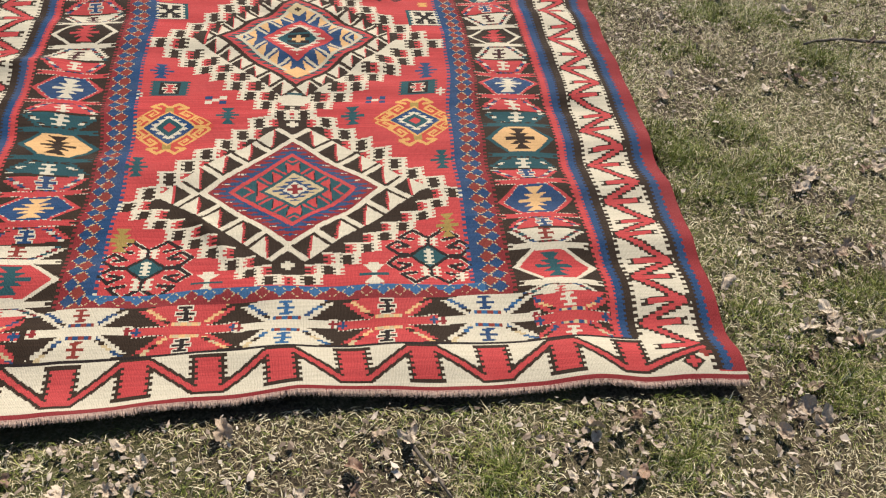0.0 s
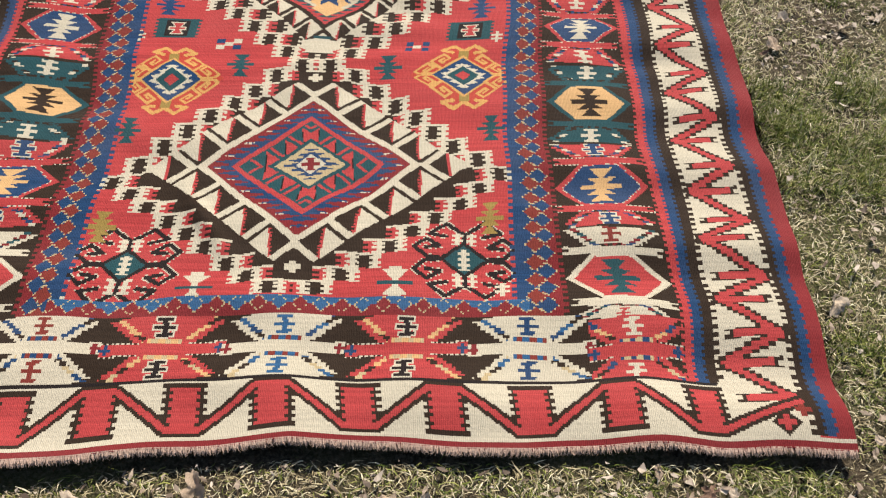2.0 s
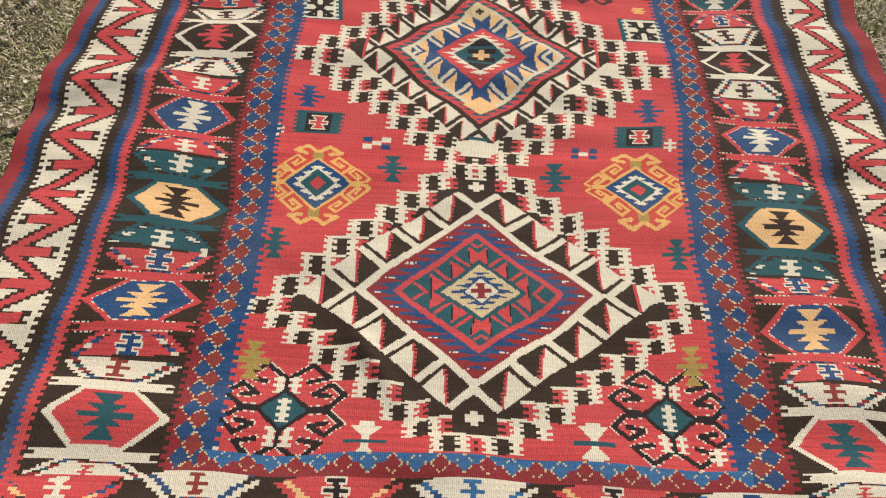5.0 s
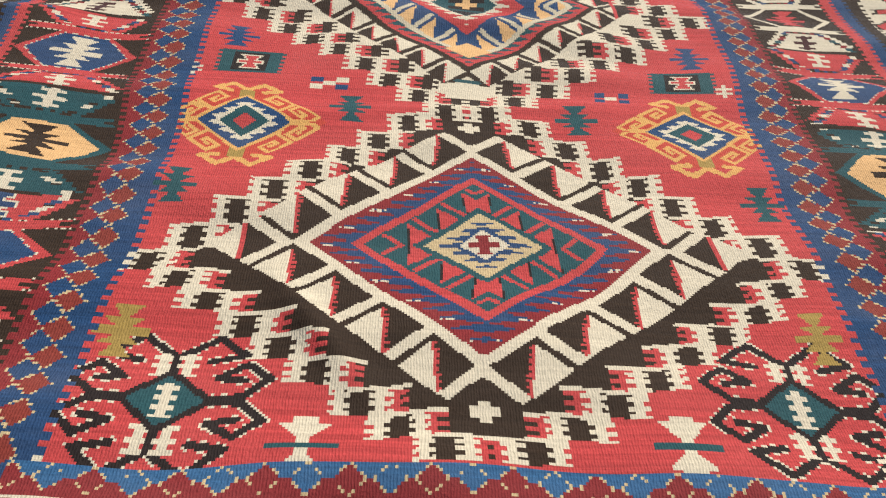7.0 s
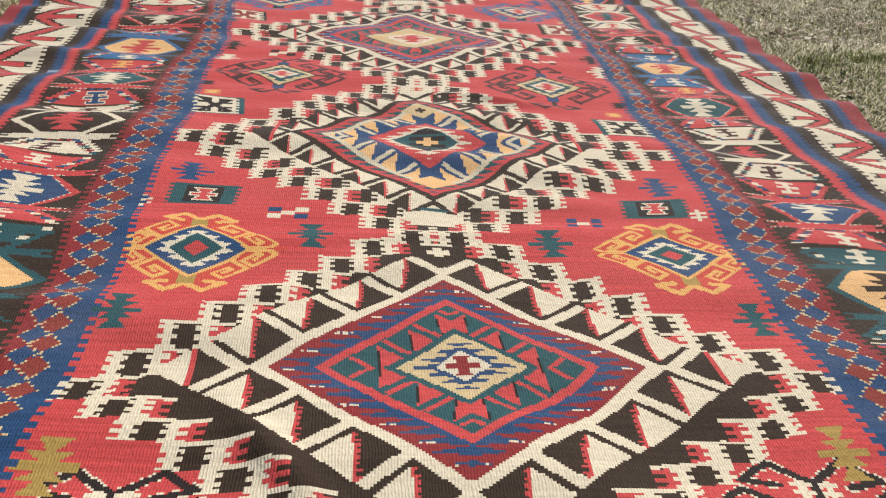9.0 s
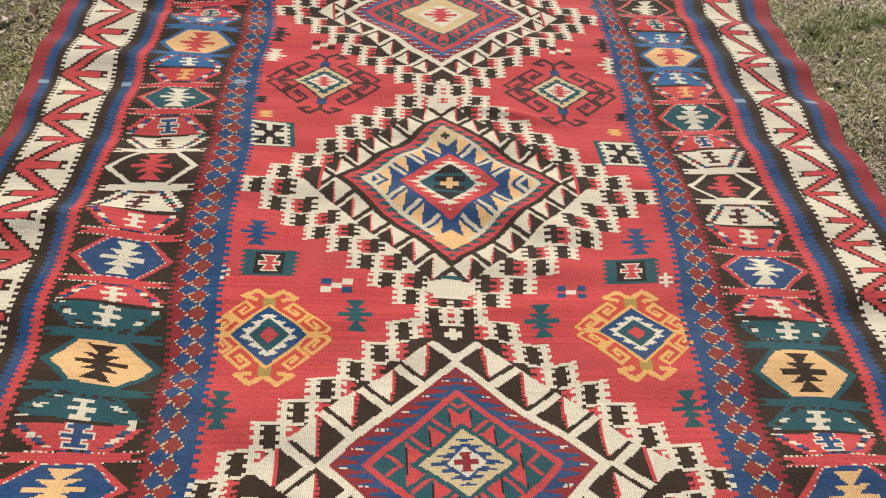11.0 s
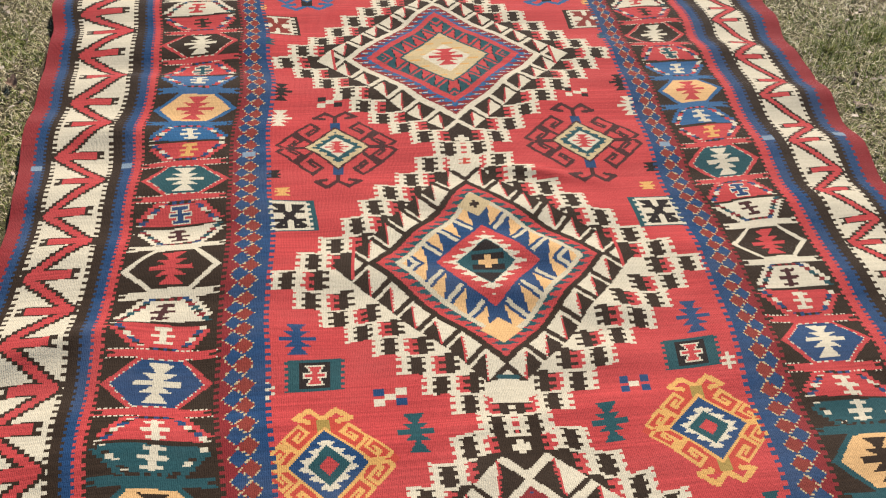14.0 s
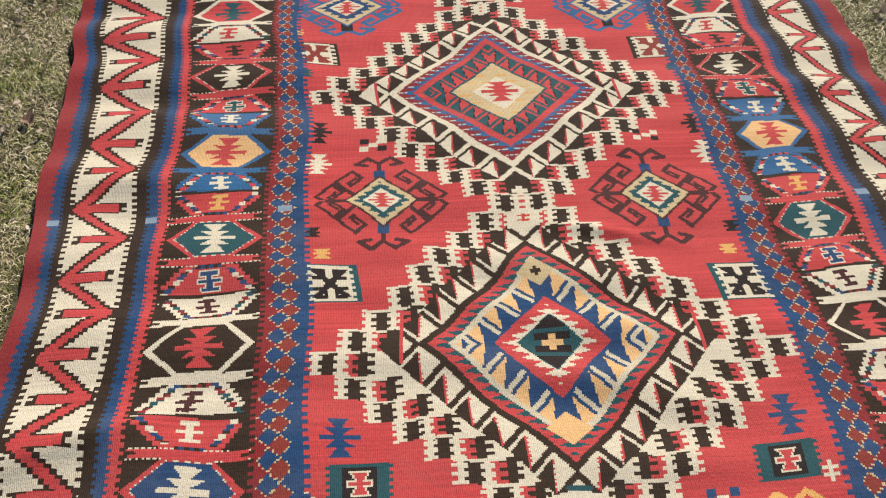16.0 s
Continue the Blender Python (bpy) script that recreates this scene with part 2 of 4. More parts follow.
def inner_blue(W, u, v, D, w, loz):
    W.paint(D < 1.0, "brown", loz)
    W.paint(D < 0.93, "red", loz)
    W.paint(D < 0.79 + 0.12 * saw(v / 0.017 + 0.3), "teal", loz)
    W.paint(D < 0.80, "grey", loz)
    W.paint(D < 0.742, "blue", loz)
    cells(W, D, w, 0.450, 0.742, 4, "grey", "apricot", loz, "blue", 0.12, False)
    W.paint(u / 0.036 + np.abs(v + 0.172) / 0.036 < 1, "apricot", loz)
    W.paint(u / 0.034 + np.abs(v - 0.172) / 0.034 < 1, "beige", loz)
    W.paint((np.abs(v - 0.172) < 0.004) & (u < 0.010) | (np.abs(v - 0.172) < 0.010) & (u < 0.004), "brown", loz)
    W.paint(D < 0.475, "blue", loz)
    W.paint(D < 0.440, "red", loz)
    W.paint(D < 0.26 + 0.11 * saw(v / 0.018), "cream", loz)
    W.paint(D < 0.25, "teal", loz)
    W.paint((D < 0.24) & (saw(v / 0.028) < 0.55) & (u < 0.03), "black", loz)
    W.paint((D < 0.24) & (np.abs(v) > 0.03), "black", loz)
    W.paint((np.abs(v) < 0.006) & (u < 0.018) | (np.abs(v) < 0.017) & (u < 0.007), "apricot", loz)


def inner_beige(W, u, v, D, w, loz):
    W.paint(D < 1.00, "cream", loz)
    W.paint(D < 0.925, "darkred", loz)
    W.paint((D < 0.77 + 0.15 * saw(v / 0.018)), "sky", loz)
    W.paint((D > 0.83) & (D < 0.91) & (np.abs((v / 0.018) % 1 - 0.08) < 0.10) & (saw(W.u / 0.008) > 0.3), "cream", loz)
    W.paint(D < 0.775, "red", loz)
    W.paint(D < 0.69, "teal", loz)
    W.paint(D < 0.675, "red", loz)
    cells(W, D, w, 0.45, 0.675, 5, "teal", "teal", loz)
    W.paint(D < 0.455, "teal", loz)
    W.paint(D < 0.425, "beige", loz)
    W.paint((D < 0.415) & (np.abs((v / 0.026) % 1 - 0.5) < 0.09) & (saw(W.u / 0.045 + np.floor(v / 0.026) * 0.37) > 0.4), "gold", loz)
    W.paint(D < 0.245, "cream", loz)
    star_cross(W, W.u, v, 0.040, "red", loz)


medallion(0.8985, 0.229, 0.206, 0.860, 0.406, 0.0418, 0.0340, 0.0445, 9, 8, True, inner_red, 4, 1.37, 0.022)
medallion(2.332, 0.230, 0.276, 2.325, 0.388, 0.0408, 0.0470, 0.0500, 8, 8, True, inner_beige, 6, 1.25)
medallion(1.588, 0.220, 0.260, 1.556, 0.392, 0.0415, 0.0437, 0.0500, 9, 9, False, inner_blue, 6, 1.28, -0.006)
medallion(3.070, 0.225, 0.250, 3.060, 0.390, 0.0415, 0.0450, 0.0440, 9, 8, False, inner_blue, 6, 1.29)


# -- hooked lozenges --
def hooked(cx, cy, hw, hh, hook, rim, rings, fill, reach=1.82):
    pid = new_part("hooked_lozenge", "small lozenge with %s latch hooks" % {"gold": "golden", "wine": "dark brown", "sky": "blue"}[hook])
    W = Win(cx - 2.4 * hw, cx + 2.4 * hw, cy - 2.4 * hh, cy + 2.4 * hh)
    X, Y = (W.u - cx) / hw, (W.v - cy) / hh
    ax, ay = np.abs(X), np.abs(Y)
    D, w = ax + ay, ay - ax
    if fill:
        W.paint((D < reach) & (ay < 1.45), fill, pid)
    # two curled hooks on each side, the outermost from the side corner
    t = 0.062 if fill else 0.074
    mid, far = 0.5 * (1.17 + reach), reach * 0.80
    width = (far + 0.72) / 2
    for w0 in (-far, -far + width):
        w1 = w0 + width - 0.20
        hk = [(w0, 1.12), (w0, reach), (w1, reach), (w1, mid - 0.09), (w0 + 0.36, mid - 0.09), (w0 + 0.36, mid + 0.09), (w1 - 0.28, mid + 0.09)]
        m = np.zeros(X.shape, bool)
        for (x0, y0), (x1, y1) in zip(hk, hk[1:]):
            m |= (w > min(x0, x1) - t * 1.35) & (w < max(x0, x1) + t * 1.35) & (D > min(y0, y1) - t) & (D < max(y0, y1) + t)
        W.paint(m & (ay > 0.02), hook, pid)
    W.paint((ay < 0.10) & (ax > 1.05) & (ax < reach * 0.78), hook, pid)
    # ram's horns at the two ends
    m = np.zeros(X.shape, bool)
    k = reach - 0.15
    for (x0, y0), (x1, y1) in zip(((0, 1.0), (0, k - 0.30), (0.36, k), (0.74, k - 0.30)), ((0, k - 0.30), (0.36, k), (0.74, k - 0.30), (0.40, k - 0.38))):
        m |= seg(ax, ay, x0, y0, x1, y1) < 0.078
    W.paint(m & (ay > 1.0), hook, pid)
    W.paint((ax < 0.17) & (ay > 1) & (ay < 1.4), rim, pid)
    W.paint(D < 1.17, hook, pid)
    for d, amp, col in rings:
        W.paint(D < d + amp * saw(W.v / 0.0155), col, pid)
    return pid


for sx, sy in ((-1, 1.153), (1, 1.172)):
    p = hooked(0.310 * sx, sy, 0.060, 0.062, "gold", "olive",
               ((1.05, 0, "blue"), (0.62, 0.26, "cream"), (0.56, 0, "teal"), (0.26, 0, "red")), "orange", 1.86)
for sx, sy in ((-1, 1.972), (1, 1.963)):
    p = hooked(0.257 * sx, sy, 0.060, 0.068, "wine", "blue",
               ((1.06, 0, "beige"), (0.74, 0.18, "teal"), (0.58, 0, "cream")), None, 2.22)
    star_cross(Win(0.257 * sx - 0.05, 0.257 * sx + 0.05, sy - 0.05, sy + 0.05),
               U[Win(0.257 * sx - 0.05, 0.257 * sx + 0.05, sy - 0.05, sy + 0.05).s] - 0.257 * sx,
               V[Win(0.257 * sx - 0.05, 0.257 * sx + 0.05, sy - 0.05, sy + 0.05).s] - sy, 0.024, "red", p)
for sx in (-1, 1):
    p = hooked(0.293 * sx, 2.712, 0.072, 0.072, "sky", "black",
               ((1.06, 0, "beige"), (0.74, 0.18, "blue"), (0.55, 0, "cream")), None)
    W = Win(0.293 * sx - 0.06, 0.293 * sx + 0.06, 2.65, 2.77)
    star_cross(W, W.u - 0.293 * sx, W.v - 2.712, 0.028, "red", p)
    hooked(0.30 * sx, 3.40, 0.05, 0.05, "gold", "gold", ((1.05, 0, "blue"), (0.6, 0.25, "cream"), (0.3, 0, "red")), None)


def ram_motif(cx, cy):
    pid = new_part("ram_horn_motif", "dark ram-horn motif with white outline and teal centre")
    W = Win(cx - 0.12, cx + 0.12, cy - 0.11, cy + 0.11)
    x, y = np.abs(W.u - cx), np.abs(W.v - cy)
    arms = (((0.0, 0.03), (0.0, 0.058), (0.036, 0.086), (0.066, 0.060), (0.034, 0.052)),
            ((0.030, 0.0), (0.070, 0.004), (0.094, 0.026), (0.070, 0.046), (0.044, 0.028), (0.070, 0.024)))
    for col, wd in (("cream", 0.0064), ("black", 0.0043)):
        m = np.zeros(x.shape, bool)
        for arm in arms:
            for (x0, y0), (x1, y1) in zip(arm, arm[1:]):
                m |= seg(x, y, x0, y0, x1, y1) < wd
        if col == "cream":
            m &= comb(W.v + W.u, 0.0125)
        W.paint(m, col, pid)
    W.paint((np.abs(x - 0.013) < 0.0045 + 0.005 * comb(W.v, 0.013)) & (y > 0.030) & (y < 0.062), "cream", pid)
    W.paint(x / 0.047 + y / 0.040 < 1, "black", pid)
    W.paint(x / 0.036 + y / 0.031 < 1, "teal", pid)
    W.paint((x < 0.004 + 0.007 * comb(W.v, 0.012)) & (y < 0.022), "cream", pid)


ram_motif(-0.305, 0.648)
ram_motif(0.308, 0.662)


# -- small filling motifs --
def small(name, label, cx, cy, hw, hh, fn):
    pid = new_part(name, label)
    W = Win(cx - hw - 0.01, cx + hw + 0.01, cy - hh - 0.01, cy + hh + 0.01)
    fn(W, W.u - cx, W.v - cy, pid)


def tree(col, s, top=None):
    def f(W, x, y, pid):
        star_cross(W, x / 0.78, y, s, col, pid)
        if top:
            W.paint((np.abs(y) < 0.003) & (np.abs(x) < s * 1.1), top, pid)
    return f


def plus(W, x, y, pid):
    W.paint((np.abs(x) < 0.004) & (np.abs(y) < 0.017) | (np.abs(np.abs(y) - 0.006) < 0.0032) & (np.abs(x) < 0.013), "cream", pid)


def bowtie(W, x, y, pid):
    ay = np.abs(y)
    W.paint((np.abs(x) < 0.005 + 0.9 * np.maximum(0, ay - 0.008)) & (ay < 0.030), "cream", pid)
    W.paint((ay > 0.030) & (ay < 0.038) & (np.abs(x) < 0.011), "cream", pid)
    W.paint((ay < 0.004) & (np.abs(x) < 0.034), "teal", pid)


def hourglass(col):
    def f(W, x, y, pid):
        W.paint((np.abs(x) < 0.005 + 0.8 * np.abs(y)) & (np.abs(y) < 0.014) | (np.abs(x) < 0.016) & (np.abs(y) < 0.003), col, pid)
    return f


def framed(W, x, y, pid):
    W.paint((np.abs(x) < 0.044 + 0.006 * comb(y, 0.012)) & (np.abs(y) < 0.034), "teal", pid)
    W.paint((np.abs(x) < 0.026) & (np.abs(y) < 0.026), "black", pid)
    for g, col in ((0.0030, "cream"), (0.0, "red")):
        m = (np.abs(x) < 0.005 + g + 0.55 * np.maximum(0, np.abs(y) - 0.006)) & (np.abs(y) < 0.018 + g) | (np.abs(y) < 0.004 + g) & (np.abs(x) < 0.017 + g)
        W.paint(m, col, pid)


def checker_box(bg, rim, fig):
    def f(W, x, y, pid):
        W.paint((np.abs(x) < 0.050) & (np.abs(y) < 0.047), rim, pid)
        W.paint((np.abs(x) < 0.036 + 0.007 * comb(y, 0.016)) & (np.abs(y) < 0.044), bg, pid)
        ax, ay = np.abs(x), np.abs(y)
        m = (np.abs(ax - ay * 0.75) < 0.0075) & (ay < 0.036) | (ay < 0.010) & (ax < 0.010)
        m |= (np.abs(ay - 0.033) < 0.0042) & (ax < 0.026) & (ax > 0.006) | (np.abs(ay - 0.024) < 0.006) & (np.abs(ax - 0.009) < 0.0042)
        m |= (np.abs(ay - 0.014) < 0.0040) & (ax > 0.012) & (ax < 0.029)
        W.paint(m, fig, pid)
    return f


def dots(a, b):
    def f(W, x, y, pid):
        W.paint((np.abs(x) < 0.009) & (np.abs(y) < 0.006), "cream", pid)
        for sx in (-1, 1):
            for sy in (-1, 1):
                W.paint((np.abs(x - sx * 0.018) < 0.008) & (np.abs(y - sy * 0.011) < 0.007), a if sx * sy > 0 else b, pid)
    return f


for sx in (-1, 1):
    lf = sx < 0
    small("bowtie_motif", "cream double-triangle motif with teal bar", -0.171 if lf else 0.180, 0.588 if lf else 0.602, 0.05, 0.05, bowtie)
    small("cross_motif", "small cream double cross", -0.394 if lf else 0.374, 0.562 if lf else 0.596, 0.03, 0.03, plus)
    small("tree_motif", "olive-gold stepped tree motif", -0.367 if lf else 0.354, 0.738 if lf else 0.758, 0.05, 0.06, tree("olive", 0.036))
    small("tree_motif", "dark teal stepped tree motif", -0.372 if lf else 0.367, 0.990 if lf else 1.006, 0.05, 0.06, tree("teal", 0.036))
    small("tree_motif", "dark teal stepped tree motif", -0.164 if lf else 0.152, 1.200, 0.05, 0.06, tree("teal", 0.038))
    small("dot_motif", "four small squares round a cream one", -0.198 if lf else 0.208, 1.275, 0.03, 0.03, dots("cream", "blue") if lf else dots("blue", "blue"))
    small("framed_motif", "teal-framed dark square motif", -0.319 if lf else 0.317, 1.332, 0.06, 0.05, framed)
    small("tree_motif", "deep blue stepped tree motif", -0.346 if lf else 0.335, 1.415, 0.05, 0.06, tree("blue", 0.038))
    small("cross_motif", "small cream double cross", -0.397 if lf else 0.375, 1.305, 0.03, 0.03, plus)
    small("box_motif", "cream box with dark crossed figure", -0.360 if lf else 0.357, 1.746 if lf else 1.716, 0.06, 0.06, checker_box("cream", "teal", "black"))
    small("hourglass_motif", "small yellow hourglass motif", -0.369 if lf else 0.362, 1.823 if lf else 1.804, 0.03, 0.03, hourglass("gold"))
    small("hourglass_motif", "small dark hourglass motif", -0.387 if lf else 0.386, 1.882 if lf else 1.869, 0.03, 0.03, hourglass("black"))
    small("star_motif", "cream toothed star motif", -0.375 if lf else 0.388, 2.092 if lf else 2.098, 0.05, 0.06, tree("cream", 0.036))
    small("star_motif", "dark toothed star motif", -0.378 if lf else 0.382, 2.194, 0.05, 0.06, tree("black", 0.032))
    small("dot_motif", "small paired squares motif", -0.270 if lf else 0.275, 2.155, 0.03, 0.03, dots("cream", "black"))
    small("box_motif", "cream box with red crossed figure", -0.371 if lf else 0.372, 2.508, 0.06, 0.06, checker_box("cream", "brown", "rust"))
    small("hourglass_motif", "small yellow hourglass motif", -0.400 if lf else 0.396, 2.600, 0.03, 0.03, hourglass("gold"))
    small("hourglass_motif", "small teal hourglass motif", -0.395 if lf else 0.396, 2.416, 0.03, 0.03, hourglass("teal"))
    small("tree_motif", "deep blue stepped tree motif", 0.36 * sx, 2.86, 0.05, 0.06, tree("blue", 0.038))


# -- diamond chain between field and main border --
def chain_strip():
    frame_out, frame_in = 0.484, 0.400
    pid = new_part("diamond_chain_band", "blue and dark red band of small diamonds")
    fv0, fv1 = FV0, FV1
    side = (A > frame_in) & (A < frame_out) & (V > fv0 - 0.037) & (V < fv1 + 0.037)
    ALL.paint(side, "darkred", pid)
    ALL.paint(side & (A < 0.4415), "blue", pid)
    tooth = (A > frame_in - 0.009) & (A < frame_in + 0.002) & (V > fv0) & (V < fv1) & comb(V, 0.016)
    ALL.paint(tooth, "blue", pid)
    ph = V / 0.0395 + 0.10 * np.sin(V * 7) + 0.06 * np.sin(V * 17)
    sway = A + 0.0022 * np.sin(V * 13 + U * 3)
    for off, uc, col in ((0.0, 0.4325, "rust"), (0.5, 0.4520, "blue")):
        d = np.abs(sway - uc) / 0.0185 + np.abs(((ph + off) % 1.0) - 0.5) * 2
        ALL.paint(side & (d < 1.05) & (d > 0.86) & (saw(V / 0.0095 + A * 40) > 0.55), "beige", pid)
        ALL.paint(side & (d < 0.88), col, pid)
    ALL.paint(side & (A > frame_out - 0.009) & comb(V, 0.014), "brown", pid)
    for e0, e1, s in ((fv0 - 0.037, fv0, 1), (fv1, fv1 + 0.037, -1)):
        low = (A < frame_in + 0.02) & (V > e0) & (V < e1)
        ALL.paint(low, "darkred", pid)
        g = (V - e0) if s > 0 else (e1 - V)
        ALL.paint(low & (g > 0.022), "sky", pid)
        d = np.abs(((U / 0.036) % 1) - 0.5) * 0.036 / 0.0155 + np.abs(g - 0.021) / 0.0155
        ALL.paint(low & (d < 1.0) & (d > 0.8) & (saw(U / 0.0095) > 0.4), "beige", pid)
        ALL.paint(low & (d < 0.86) & (((U / 0.072) % 1) < 0.5), "darkred", pid)
        ALL.paint(low & (d < 0.86) & (((U / 0.072) % 1) >= 0.5), "sky", pid)
    return pid


chain_strip()


# -- main border: brown ground --
BORDER = new_part("main_border", "dark brown border band with coloured hexagons")
side = (A > 0.484) & (A < 0.675) & (V > 0.405)
ALL.paint(side, "brown", BORDER)
for e0, e1 in ((0.408, 0.534), (3.417, 3.543)):
    ALL.paint((A < 0.675) & (V > e0) & (V < e1), "brown", BORDER)


def h_comb(W, x, y, s, col, pid, rim=None):
    def shape(g):
        m = (np.abs(x) < 0.26 * s + g) & (np.abs(y) < s + g)
        for yy in (-0.78, 0.0, 0.78):
            m |= (np.abs(y - yy * s) < 0.17 * s + g) & (np.abs(x) < (1.0 if yy == 0 else 0.74) * s + g)
        return m
    if rim:
        W.paint(shape(0.0028), rim, pid)
    W.paint(shape(0), col, pid)


def fan(W, x, yy, z0, z1, fc, hc, arm_col, pid, w0=0.024, w1=0.074):
    """Field that widens away from a bar, an H in it, dashed slanting edges and a straight arm beside each."""
    ax = np.abs(x)
    t = (yy - z0) / max(1e-6, z1 - z0)
    inside = (t > 0) & (t < 1)
    half = w0 + (w1 - w0) * np.floor(t * 7 + 0.5) / 7
    W.paint(inside & (ax < half + 0.024) & (ax > half + 0.012) & (t < 0.80), arm_col, pid)
    first, second, third = {"teal": ("cream", "teal", "brown"), "red": ("cream", "blue", "red"), "cream": ("teal", "darkred", "blue"),
                            "sky": ("cream", "red", "sky")}[fc]
    dash = (t * 2.2 + 0.25 * (x > 0)) % 1.0
    edge = inside & (ax >= half) & (ax < half + 0.012)
    W.paint(edge, "brown", pid)
    W.paint(edge & (dash < 0.42), first, pid)
    W.paint(edge & (dash > 0.62), second, pid)
    W.paint(edge & (t < 0.14), third, pid)
    W.paint(inside & (t > 0.10) & (ax < half), fc, pid)
    W.paint(inside & (t <= 0.10) & (((x / 0.016) % 1) < 0.5) & (ax < half), second, pid)
    hs = min(0.0215, (z1 - z0) * 0.40)
    h_comb(W, x + 0.12 * (yy - z0) * (1 if fc == "cream" else -0.5), yy - (z0 + z1) / 2 - 0.003, hs, hc, pid, "cream" if hc in ("blue", "teal") and fc == "red" else None)


def notched_bar(W, x, y, yc, hh, hw, col, pid):
    W.paint((np.abs(y - yc) < hh) & (np.abs(x) < hw), col, pid)
    W.paint((np.abs(y - yc) < hh * 0.42) & (np.abs(x) > hw - 0.012) & (np.abs(x) < hw), "brown", pid)


def hexagon(cx, cy, fill, rim, star, up, down, gap_up, gap_down):
    """One unit of the side border: hexagon, a bar above and below, and beyond each bar a widening field with an H."""
    pid = new_part("border_hexagon", "%s hexagon with %s outline and %s star" % tuple(
        {"red": "red", "blue": "deep blue", "apricot": "apricot", "brown": "dark brown", "teal": "teal", "cream": "cream", "sky": "blue"}[k] for k in (fill, rim, star)))
    W = Win(cx - 0.096, cx + 0.096, cy - gap_down, cy + gap_up)
    tilt = 0.05 * math.sin(cy * 17 + cx)
    x, y = W.u - cx + 0.003 * np.sin(W.v * 40 + cx), W.v - cy - tilt * (W.u - cx)
    ax, ay = np.abs(x), np.abs(y)
    for s, g, (fc, hc) in ((1, gap_up, up), (-1, gap_down, down)):
        yy = y * s
        fan(W, x, yy, 0.069, g - 0.001, fc, hc, rim, pid)
        W.paint((yy > g - 0.0035) & (ax < 0.088), "brown", pid)
        if rim in ("red", "sky"):
            W.paint((np.abs(np.abs(yy - 0.0605) - 0.0085) < 0.0016) & (ax < 0.093) & (ax > 0.022) & (saw(x / 0.0085) > 0.45), "cream" if rim == "red" else "sky", pid)
        notched_bar(W, x, yy, 0.0605, 0.0080, 0.091, rim, pid)
    k = ax / 0.092 + ay / 0.092
    hexm = (k < 1.0) & (ay < 0.054)
    W.paint(hexm, rim, pid)
    inner = (ax / 0.077 + ay / 0.084 < 1.0) & (ay < 0.047)
    ring = (ax / 0.080 + ay / 0.087 < 1.0) & (ay < 0.0495)
    if rim == "red":
        W.paint(ring & ~inner & (saw(W.v / 0.008 + W.u / 0.017) > 0.5), "cream", pid)
    W.paint(inner, fill, pid)
    star_cross(W, x, y, 0.040, star, pid)


UNITS = ((0.616, "red", "cream", "teal", ("cream", "red"), ("cream", "rust")), (0.846, "blue", "red", "apricot", ("red", "blue"), ("red", "blue")),
         (1.086, "apricot", "teal", "brown", ("teal", "cream"), ("teal", "cream")), (1.342, "blue", "red", "cream", ("red", "cream"), ("red", "cream")),
         (1.609, "brown", "cream", "red", ("cream", "wine"), ("cream", "wine")), (1.877, "teal", "red", "cream", ("red", "blue"), ("red", "gold")),
         (2.142, "apricot", "sky", "red", ("sky", "cream"), ("sky", "cream")), (2.418, "brown", "red", "cream", ("red", "teal"), ("red", "brown")),
         (2.700, "red", "cream", "teal", ("cream", "red"), ("cream", "red")), (2.990, "blue", "red", "apricot", ("red", "blue"), ("red", "cream")),
         (3.260, "apricot", "teal", "brown", ("teal", "cream"), ("teal", "cream")))
for i, (cy, fill, rim, star, down, up) in enumerate(UNITS):
    gu = ((UNITS[i + 1][0] - cy) / 2) if i + 1 < len(UNITS) else 0.14
    gd = ((cy - UNITS[i - 1][0]) / 2) if i else 0.098
    for sx in (-1, 1):
        hexagon(0.576 * sx, cy, fill, rim, star, up, down, gu, gd)


